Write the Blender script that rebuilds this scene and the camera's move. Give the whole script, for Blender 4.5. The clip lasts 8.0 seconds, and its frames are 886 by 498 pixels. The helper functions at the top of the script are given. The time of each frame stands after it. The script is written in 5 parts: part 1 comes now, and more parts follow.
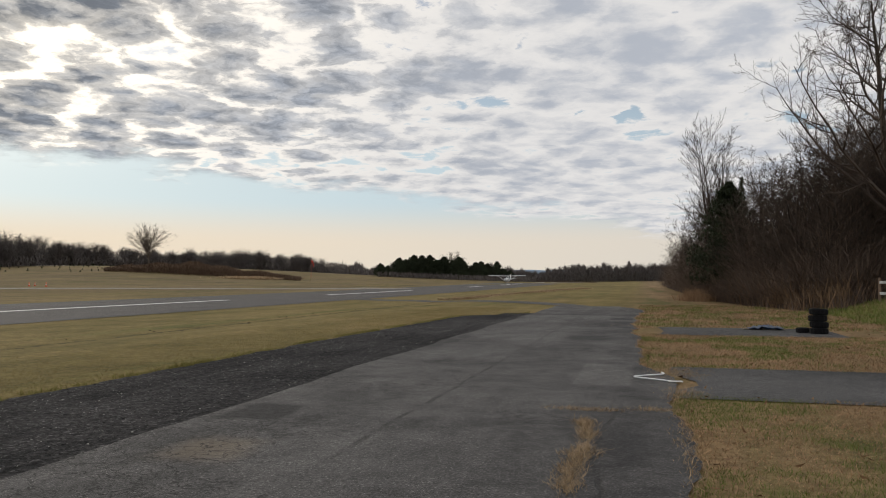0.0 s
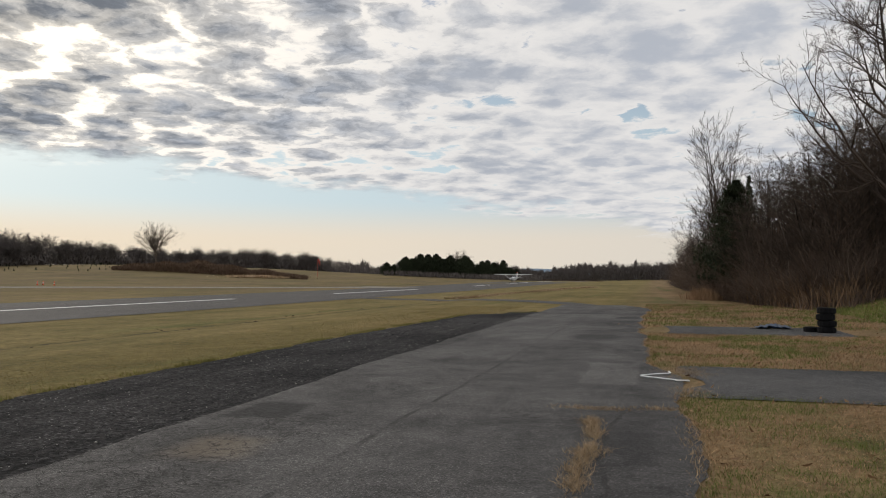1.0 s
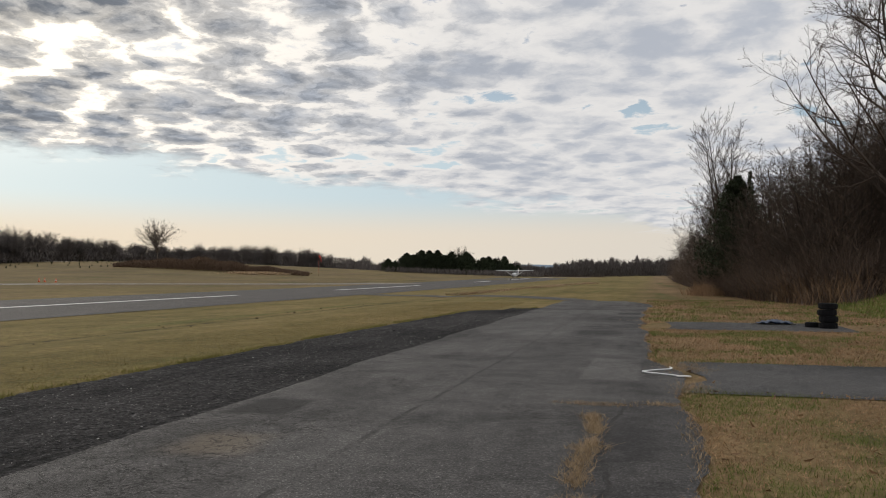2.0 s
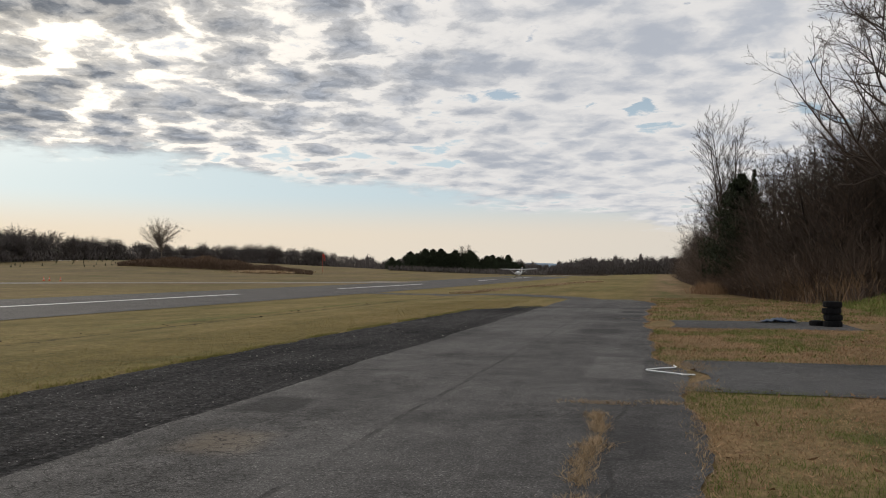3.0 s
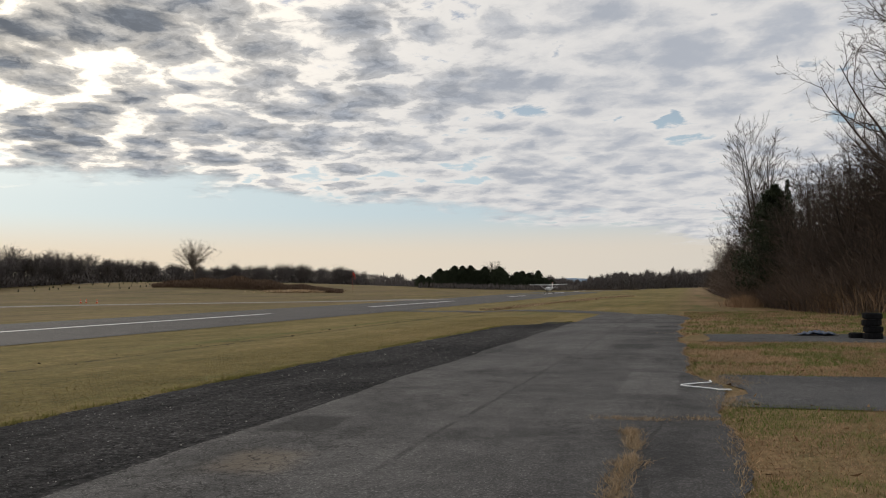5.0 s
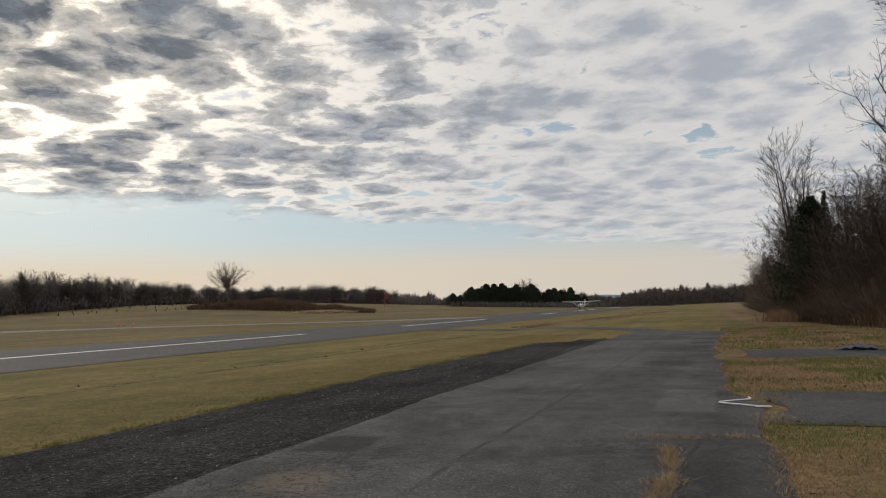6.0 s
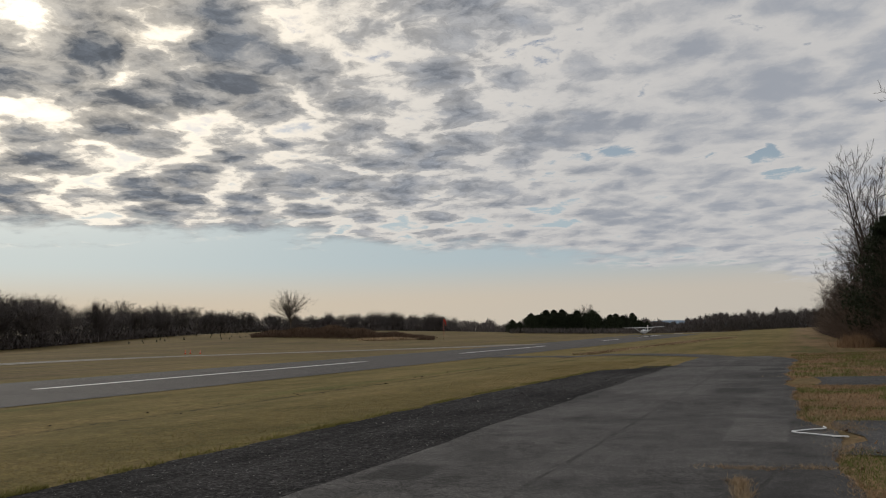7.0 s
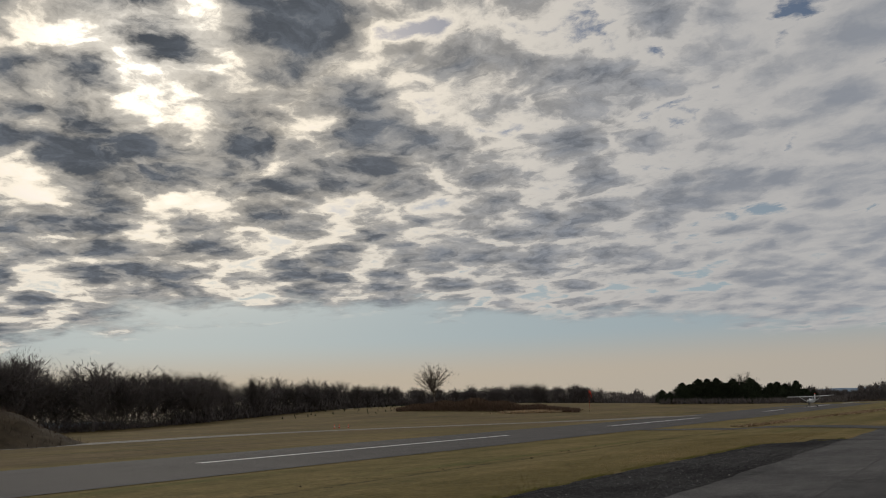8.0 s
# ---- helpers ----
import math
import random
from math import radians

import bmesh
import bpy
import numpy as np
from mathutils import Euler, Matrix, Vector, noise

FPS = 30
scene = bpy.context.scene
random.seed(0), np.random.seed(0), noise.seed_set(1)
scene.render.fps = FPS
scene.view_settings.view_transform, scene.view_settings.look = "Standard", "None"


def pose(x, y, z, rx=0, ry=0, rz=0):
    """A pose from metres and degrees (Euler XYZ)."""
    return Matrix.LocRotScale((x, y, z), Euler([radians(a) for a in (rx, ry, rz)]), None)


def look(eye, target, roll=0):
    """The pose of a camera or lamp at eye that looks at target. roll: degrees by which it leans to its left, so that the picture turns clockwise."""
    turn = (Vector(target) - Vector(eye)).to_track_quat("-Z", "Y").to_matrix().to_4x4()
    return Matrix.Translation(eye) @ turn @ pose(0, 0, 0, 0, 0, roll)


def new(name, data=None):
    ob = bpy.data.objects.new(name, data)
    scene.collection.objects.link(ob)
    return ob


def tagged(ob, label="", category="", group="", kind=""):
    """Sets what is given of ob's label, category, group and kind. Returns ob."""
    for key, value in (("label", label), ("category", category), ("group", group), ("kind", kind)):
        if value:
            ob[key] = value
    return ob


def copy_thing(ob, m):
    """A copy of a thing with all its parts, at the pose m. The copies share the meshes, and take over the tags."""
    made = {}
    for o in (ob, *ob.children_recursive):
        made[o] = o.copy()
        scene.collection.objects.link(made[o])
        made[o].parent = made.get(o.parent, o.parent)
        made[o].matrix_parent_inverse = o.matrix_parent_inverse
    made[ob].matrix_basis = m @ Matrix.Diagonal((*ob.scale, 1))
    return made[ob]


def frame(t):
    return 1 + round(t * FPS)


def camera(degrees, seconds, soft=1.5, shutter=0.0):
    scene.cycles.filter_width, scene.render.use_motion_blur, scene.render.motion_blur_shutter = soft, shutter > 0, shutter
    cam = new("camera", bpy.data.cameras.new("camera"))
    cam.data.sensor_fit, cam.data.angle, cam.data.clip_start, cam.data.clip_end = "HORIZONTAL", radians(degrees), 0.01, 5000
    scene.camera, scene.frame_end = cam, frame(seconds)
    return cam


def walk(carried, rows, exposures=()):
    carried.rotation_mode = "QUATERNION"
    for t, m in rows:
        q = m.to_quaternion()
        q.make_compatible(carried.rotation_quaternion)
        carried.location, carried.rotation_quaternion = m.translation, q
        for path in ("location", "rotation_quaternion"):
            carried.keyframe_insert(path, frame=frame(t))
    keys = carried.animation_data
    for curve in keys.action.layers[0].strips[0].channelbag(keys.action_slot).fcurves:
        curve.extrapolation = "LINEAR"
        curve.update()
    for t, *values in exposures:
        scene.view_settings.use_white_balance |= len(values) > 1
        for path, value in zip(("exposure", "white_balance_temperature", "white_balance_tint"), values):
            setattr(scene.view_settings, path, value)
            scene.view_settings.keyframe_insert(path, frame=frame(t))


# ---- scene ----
# ---- camera ----
EYE = 1.75
cam = camera(60.92, 8.0, soft=1.0)
# seconds, yaw, pitch, roll in degrees; the camera turns on the spot
TURNS = [
    (0.0, 0.0, 2.30, 0.0), (0.5, 0.226, 2.273, -0.03), (1.0, 0.48, 2.212, 0.0), (1.5, 0.504, 2.052, 0.067),
    (3.0, 0.85, 1.812, 0.158), (3.5, 1.065, 1.802, 0.157), (4.0, 1.552, 2.235, 0.282), (5.5, 4.246, 3.751, 1.478),
    (6.0, 5.523, 4.584, 1.775), (6.5, 6.906, 5.154, 1.667), (7.0, 10.014, 6.762, 2.039), (7.5, 14.542, 9.43, 1.883),
    (8.0, 20.754, 12.576, 2.54),
]
walk(cam, [(t, pose(0, 0, EYE, 90 + pitch, roll, yaw)) for t, yaw, pitch, roll in TURNS],
     exposures=[(0.0, 0.0), (4.0, -0.02), (5.5, -0.15), (6.5, -0.33), (7.0, -0.47), (7.5, -0.62), (8.0, -0.80)])

# ---- sky, sun ----
SUN_AZ, SUN_EL = -43.0, 27.5


def socket(tree, kind, **inputs):
    node = tree.nodes.new(kind)
    for key, value in inputs.items():
        slot = node.inputs[int(key[1:]) if key[0] == "i" and key[1:].isdigit() else key.replace("_", " ")]
        if isinstance(value, bpy.types.NodeSocket):
            tree.links.new(value, slot)
        else:
            slot.default_value = value
    return node


def maths(tree, op, a, b=0.0, c=0.0, clamp=False):
    node = socket(tree, "ShaderNodeMath", i0=a, i1=b, i2=c)
    node.operation, node.use_clamp = op, clamp
    return node.outputs[0]


def ramp(tree, fac, stops, ease="LINEAR"):
    node = socket(tree, "ShaderNodeValToRGB", Fac=fac)
    node.color_ramp.interpolation = ease
    els = node.color_ramp.elements
    while len(els) < len(stops):
        els.new(0.5)
    for el, (at, col) in zip(els, stops):
        el.position = at
        el.color = (*col, 1) if isinstance(col, tuple) else (col, col, col, 1)
    return node.outputs[0]


def blend(tree, fac, a, b, mode="MIX"):
    node = tree.nodes.new("ShaderNodeMix")
    node.data_type, node.blend_type = "RGBA", mode
    for slot, value in ((0, fac), (6, a), (7, b)):
        if isinstance(value, bpy.types.NodeSocket):
            tree.links.new(value, node.inputs[slot])
        else:
            node.inputs[slot].default_value = value if slot == 0 else (*value, 1)
    return node.outputs[2]


def noise_of(tree, vec, scale, detail=4.0, rough=0.5, distort=0.0):
    return socket(tree, "ShaderNodeTexNoise", Vector=vec, Scale=scale, Detail=detail, Roughness=rough, Distortion=distort).outputs[0]


def between(tree, x, a, b, lo=0.0, hi=1.0):
    node = socket(tree, "ShaderNodeMapRange", Value=x, From_Min=a, From_Max=b, To_Min=lo, To_Max=hi)
    node.interpolation_type = "SMOOTHSTEP"
    return node.outputs[0]


world = bpy.data.worlds.new("sky")
scene.world = world
world.use_nodes = True
W = world.node_tree
W.nodes.clear()
way = W.nodes.new("ShaderNodeTexCoord").outputs["Generated"]
xyz = W.nodes.new("ShaderNodeSeparateXYZ")
W.links.new(way, xyz.inputs[0])
wx, wy, wz = xyz.outputs
sky = W.nodes.new("ShaderNodeTexSky")
sky.sky_type, sky.sun_disc = "NISHITA", False
sky.sun_elevation, sky.sun_rotation = radians(SUN_EL), radians(SUN_AZ)
sky.air_density, sky.dust_density, sky.ozone_density = 1.0, 1.6, 1.2
sun_way = Vector((math.sin(radians(SUN_AZ)) * math.cos(radians(SUN_EL)), math.cos(radians(SUN_AZ)) * math.cos(radians(SUN_EL)), math.sin(radians(SUN_EL))))
dot = W.nodes.new("ShaderNodeVectorMath")
dot.operation = "DOT_PRODUCT"
W.links.new(way, dot.inputs[0])
dot.inputs[1].default_value = sun_way
near_sun = maths(W, "MAXIMUM", dot.outputs["Value"], 0.0)
glow = maths(W, "POWER", near_sun, 7.0)
core = maths(W, "POWER", near_sun, 320.0)
# the flat cloud deck: its plan is the direction divided by its rise
rise = maths(W, "ADD", maths(W, "MAXIMUM", wz, 0.0), 0.13)
deck = W.nodes.new("ShaderNodeCombineXYZ")
W.links.new(maths(W, "DIVIDE", wx, rise), deck.inputs[0])
W.links.new(maths(W, "DIVIDE", wy, rise), deck.inputs[1])
plan = deck.outputs[0]


def moved(vec, by):
    node = socket(W, "ShaderNodeVectorMath", i0=vec, i1=by)
    node.operation = "ADD"
    return node.outputs[0]


def warped(vec, scale, amount):
    """The plan bent by a slow noise, so that puffs lose their regular shape."""
    bend = socket(W, "ShaderNodeVectorMath", i0=socket(W, "ShaderNodeTexNoise", Vector=vec, Scale=scale, Detail=5.0, Roughness=0.6).outputs["Color"], i1=(amount, amount, 0.0))
    bend.operation = "MULTIPLY"
    return moved(vec, bend.outputs[0])


def centred(x, gain, mid=0.5):
    return maths(W, "MULTIPLY", maths(W, "SUBTRACT", x, mid), gain)


origin = moved(plan, (7.3, -2.1, 0.0))
bent = warped(origin, 4.2, 0.24)
puffs = socket(W, "ShaderNodeTexVoronoi", Vector=bent, Scale=5.7)
puffs.feature = "SMOOTH_F1"
puffs.inputs["Smoothness"].default_value = 0.35
small_puffs = socket(W, "ShaderNodeTexVoronoi", Vector=bent, Scale=12.5)
small_puffs.feature = "SMOOTH_F1"
small_puffs.inputs["Smoothness"].default_value = 0.4
cells = noise_of(W, origin, 3.4, 9.0, 0.60, 0.15)
broad = noise_of(W, origin, 1.05, 3.0, 0.5, 0.3)
fine = noise_of(W, bent, 16.0, 7.0, 0.64, 0.2)
dens = maths(W, "ADD", centred(cells, 0.80), centred(broad, 0.55))
dens = maths(W, "SUBTRACT", dens, centred(puffs.outputs["Distance"], 0.62, 0.40))
dens = maths(W, "SUBTRACT", dens, centred(small_puffs.outputs["Distance"], 0.24, 0.40))
dens = maths(W, "ADD", maths(W, "ADD", dens, centred(fine, 0.40)), 0.60)
# the deck ends along a slanting line in the distance
sides = W.nodes.new("ShaderNodeSeparateXYZ")
W.links.new(plan, sides.inputs[0])
edge = maths(W, "SUBTRACT", sides.outputs[1], maths(W, "MULTIPLY", maths(W, "MAXIMUM", sides.outputs[0], -2.4), 0.60))
edge = maths(W, "ADD", edge, centred(broad, 1.2))
edge = maths(W, "ADD", edge, centred(cells, 1.4))
inside = between(W, edge, 4.45, 3.95)
cover = maths(W, "MULTIPLY", between(W, dens, 0.17, 0.31), inside)
# near the sun the deck is thick and broken, away from it thin and even
depth = maths(W, "ADD", dens, centred(maths(W, "POWER", glow, 0.6), 0.17, 0.10))
crisp = maths(W, "ADD", maths(W, "MULTIPLY", between(W, depth, 0.42, 0.59), 0.66), maths(W, "MULTIPLY", between(W, depth, 0.54, 0.86), 0.34))
even = between(W, depth, 0.30, 0.86)
sharp = between(W, glow, 0.02, 0.30)
thick = maths(W, "ADD", maths(W, "MULTIPLY", crisp, sharp), maths(W, "MULTIPLY", even, maths(W, "SUBTRACT", 1.0, sharp)))
# thin cloud passes the light, thick cloud is grey from below
steep = maths(W, "POWER", glow, 1.5)
lit = blend(W, steep, (0.77, 0.755, 0.745), (2.05, 1.82, 1.46))
shade = blend(W, maths(W, "POWER", glow, 0.7), (0.48, 0.51, 0.57), (0.165, 0.185, 0.215))
mottled = between(W, maths(W, "ADD", fine, centred(cells, 0.8)), 0.30, 0.72, 1.25, 0.74)
shade = blend(W, sharp, shade, blend(W, 1.0, shade, mottled, "MULTIPLY"))
cloud = blend(W, thick, lit, shade)
flare = blend(W, 1.0, cloud, blend(W, core, (0, 0, 0), (2.4, 2.25, 2.0)), "ADD")
cloud = blend(W, maths(W, "SUBTRACT", 1.0, thick), cloud, flare)
# haze: pale blue, then cream along the horizon
low = between(W, wz, 0.105, 0.045)
warm = maths(W, "POWER", near_sun, 2.5)
air = blend(W, 1.0, sky.outputs[0], (0.08, 0.08, 0.08), "MULTIPLY")
air = blend(W, maths(W, "MULTIPLY", between(W, wz, 0.34, 0.10), 0.85), air, blend(W, warm, (0.52, 0.63, 0.71), (0.66, 0.79, 0.82)))
air = blend(W, low, air, blend(W, warm, (0.68, 0.64, 0.58), (0.95, 0.79, 0.58)))
full = blend(W, cover, air, cloud)
back = socket(W, "ShaderNodeBackground", Color=full, Strength=1.0)
W.links.new(back.outputs[0], W.nodes.new("ShaderNodeOutputWorld").inputs[0])

sun = new("sun", bpy.data.lights.new("sun", "SUN"))
sun.data.energy, sun.data.angle, sun.data.color = 0.9, radians(12), (1.0, 0.93, 0.82)
sun.matrix_world = look(sun_way * 100, (0, 0, 0))


# ---- plan: s runs along the runway, p to its left of the camera ----
HEAD = 15.0
U2 = (math.sin(radians(HEAD)), math.cos(radians(HEAD)))
N2 = (-U2[1], U2[0])


# ---- materials ----
def material(name, rough=0.9, spec=0.3, metal=0.0):
    m = bpy.data.materials.new(name)
    m.use_nodes = True
    t = m.node_tree
    b = t.nodes["Principled BSDF"]
    b.inputs["Roughness"].default_value = rough
    b.inputs["Specular IOR Level"].default_value = spec
    b.inputs["Metallic"].default_value = metal
    return m, t, b, t.nodes.new("ShaderNodeTexCoord").outputs["Object"]


def bump(t, b, height, strength=0.5, distance=0.02):
    node = socket(t, "ShaderNodeBump", Height=height, Strength=strength, Distance=distance)
    t.links.new(node.outputs[0], b.inputs["Normal"])


def plain(name, col, rough=0.6, spec=0.4, metal=0.0, vary=0.25, scale=6.0, rand=0.0):
    """A paint or fabric with blotches and slight wear."""
    m, t, b, co = material(name, rough, spec, metal)
    n = noise_of(t, co, scale, 6.0, 0.6)
    dark = tuple(c * (1 - vary) for c in col)
    light = tuple(min(1, c * (1 + vary)) for c in col)
    c = ramp(t, n, [(0.3, dark), (0.7, light)])
    if rand:
        r = t.nodes.new("ShaderNodeObjectInfo").outputs["Random"]
        c = blend(t, 1.0, c, ramp(t, r, [(0.0, 1 - rand), (1.0, 1.0)]), "MULTIPLY")
    t.links.new(c, b.inputs["Base Color"])
    bump(t, b, n, 0.2, 0.01)
    return m


def twigs(name, dark, light, vary_object=True):
    """Bark, stems, blades or leaves: every piece has its own tone."""
    m, t, b, co = material(name, 0.9, 0.15)
    r = t.nodes.new("ShaderNodeNewGeometry").outputs["Random Per Island"]
    n = noise_of(t, co, 0.35, 3.0, 0.5)
    f = maths(t, "ADD", maths(t, "MULTIPLY", r, 0.6), maths(t, "MULTIPLY", maths(t, "SUBTRACT", n, 0.3), 0.9), clamp=True)
    c = ramp(t, f, [(0.0, dark), (1.0, light)])
    if vary_object:
        o = t.nodes.new("ShaderNodeObjectInfo").outputs["Random"]
        c = blend(t, 1.0, c, ramp(t, o, [(0.0, 0.75), (1.0, 1.15)]), "MULTIPLY")
    t.links.new(c, b.inputs["Base Color"])
    return m


def along_across(t, co):
    sep = t.nodes.new("ShaderNodeSeparateXYZ")
    t.links.new(co, sep.inputs[0])
    s = maths(t, "ADD", maths(t, "MULTIPLY", sep.outputs[0], U2[0]), maths(t, "MULTIPLY", sep.outputs[1], U2[1]))
    p = maths(t, "ADD", maths(t, "MULTIPLY", sep.outputs[0], N2[0]), maths(t, "MULTIPLY", sep.outputs[1], N2[1]))
    return s, p


def line_at(t, x, at, half, soft):
    """One along a line, fading off beyond its half width."""
    return between(t, maths(t, "ABSOLUTE", maths(t, "SUBTRACT", x, at)), half + soft, half)


def asphalt(name, dark, light, cracks=1.0, grit=95.0, seam=False, mottle=0.28, tracks=0.0, gloss=(0.82, 0.22)):
    m, t, b, co = material(name, gloss[0], gloss[1])
    wide = noise_of(t, co, 0.26, 5.0, 0.6, 0.6)
    mid = noise_of(t, co, 1.9, 6.0, 0.65, 0.4)
    stone = socket(t, "ShaderNodeTexVoronoi", Vector=co, Scale=grit)
    coarse = noise_of(t, co, grit * 0.28, 3.0, 0.7)
    speck = socket(t, "ShaderNodeSeparateColor", Color=stone.outputs["Color"]).outputs[0]
    f = maths(t, "ADD", maths(t, "MULTIPLY", wide, 0.75), maths(t, "MULTIPLY", mid, 0.45))
    height = maths(t, "ADD", maths(t, "MULTIPLY", stone.outputs["Distance"], -0.4), maths(t, "MULTIPLY", coarse, 0.8))
    if tracks:
        # raked rows and lumps of loose stone
        s, p = along_across(t, co)
        rows = noise_of(t, socket(t, "ShaderNodeCombineXYZ", X=maths(t, "MULTIPLY", s, 0.10), Y=maths(t, "MULTIPLY", p, 2.2)).outputs[0], 1.0, 5.0, 0.65, 0.5)
        lumps = noise_of(t, co, 7.0, 6.0, 0.7)
        f = maths(t, "ADD", f, maths(t, "ADD", maths(t, "MULTIPLY", maths(t, "SUBTRACT", rows, 0.5), tracks), maths(t, "MULTIPLY", maths(t, "SUBTRACT", lumps, 0.5), tracks)))
        height = maths(t, "ADD", height, maths(t, "ADD", maths(t, "MULTIPLY", rows, 5.0), maths(t, "MULTIPLY", lumps, 4.0)))
    if seam:
        # long paving lanes of differing age, the middle seam, and a cross joint
        s, p = along_across(t, co)
        sway = maths(t, "MULTIPLY", maths(t, "SUBTRACT", noise_of(t, co, 0.9, 4.0, 0.6), 0.5), 0.5)
        ps = maths(t, "ADD", p, sway)
        streak = noise_of(t, socket(t, "ShaderNodeCombineXYZ", X=maths(t, "MULTIPLY", s, 0.05), Y=maths(t, "MULTIPLY", p, 0.9)).outputs[0], 1.0, 4.0, 0.6)
        f = maths(t, "ADD", f, maths(t, "MULTIPLY", maths(t, "SUBTRACT", streak, 0.5), 0.32))
        f = maths(t, "SUBTRACT", f, maths(t, "MULTIPLY", between(t, ps, 1.15, 0.55), 0.03))
        f = maths(t, "SUBTRACT", f, maths(t, "MULTIPLY", maths(t, "MULTIPLY", between(t, s, 12.2, 9.0), between(t, ps, 2.4, 1.0)), 0.05))
        f = maths(t, "ADD", f, maths(t, "MULTIPLY", maths(t, "MULTIPLY", line_at(t, s, 14.2, 1.5, 0.15), line_at(t, p, 0.72, 0.42, 0.1)), 0.16))
        f = maths(t, "SUBTRACT", f, maths(t, "MULTIPLY", line_at(t, s, 37.2, 0.25, 0.2), 0.14))
        f = maths(t, "SUBTRACT", f, maths(t, "MULTIPLY", maths(t, "MULTIPLY", line_at(t, s, 33.6, 0.7, 0.1), line_at(t, p, 1.0, 0.45, 0.05)), 0.25))
        oil = maths(t, "MULTIPLY", line_at(t, maths(t, "ADD", s, sway), 9.0, 0.3, 0.5), line_at(t, ps, 4.85, 0.2, 0.35))
        oil = maths(t, "MAXIMUM", oil, maths(t, "MULTIPLY", maths(t, "MULTIPLY", line_at(t, maths(t, "ADD", s, sway), 22.6, 0.5, 0.8), line_at(t, ps, 1.6, 0.4, 0.7)), 0.6))
        f = maths(t, "SUBTRACT", f, maths(t, "MULTIPLY", oil, 0.30))
    c = ramp(t, f, [(0.41, dark), (0.77, light)])
    c = blend(t, 1.0, c, ramp(t, speck, [(0.0, 0.44), (0.7, 1.0), (0.93, 1.45), (1.0, 2.6)]), "MULTIPLY")
    c = blend(t, 1.0, c, ramp(t, coarse, [(0.3, 1 - mottle), (0.7, 1 + 1.1 * mottle)]), "MULTIPLY")
    if seam:
        sand = maths(t, "MULTIPLY", maths(t, "MULTIPLY", line_at(t, maths(t, "ADD", s, sway), 6.9, 0.2, 0.5), line_at(t, ps, 4.3, 0.15, 0.5)), 0.45)
        c = blend(t, sand, c, (0.20, 0.155, 0.105))
    if cracks:
        warp = socket(t, "ShaderNodeVectorMath", i0=co, i1=socket(t, "ShaderNodeTexNoise", Vector=co, Scale=3.0, Detail=4.0).outputs["Color"])
        warp.operation = "ADD"
        net = socket(t, "ShaderNodeTexVoronoi", Vector=warp.outputs[0], Scale=3.4)
        net.feature = "DISTANCE_TO_EDGE"
        line = between(t, net.outputs["Distance"], 0.04, 0.010)
        where = noise_of(t, co, 0.30, 3.0, 0.5)
        if seam:
            where = maths(t, "ADD", where, maths(t, "MULTIPLY", maths(t, "MULTIPLY", between(t, s, 13.0, 6.0), between(t, p, 2.2, 4.2)), 0.22))
        line = maths(t, "MULTIPLY", maths(t, "MULTIPLY", line, between(t, where, 0.48, 0.66)), cracks)
        if seam:
            joint = maths(t, "MAXIMUM", line_at(t, maths(t, "ADD", p, maths(t, "MULTIPLY", sway, 0.35)), 2.95, 0.020, 0.03), maths(t, "MULTIPLY", line_at(t, ps, 0.42, 0.02, 0.02), between(t, s, 12.0, 10.0)))
            joint = maths(t, "MULTIPLY", joint, between(t, mid, 0.40, 0.60, 0.05, 0.75))
            line = maths(t, "MAXIMUM", line, joint)
        c = blend(t, maths(t, "MULTIPLY", line, 0.85), c, (0.014, 0.013, 0.012))
        height = maths(t, "SUBTRACT", height, maths(t, "MULTIPLY", line, 2.0))
    t.links.new(c, b.inputs["Base Color"])
    bump(t, b, height, 0.7, 0.012)
    return m


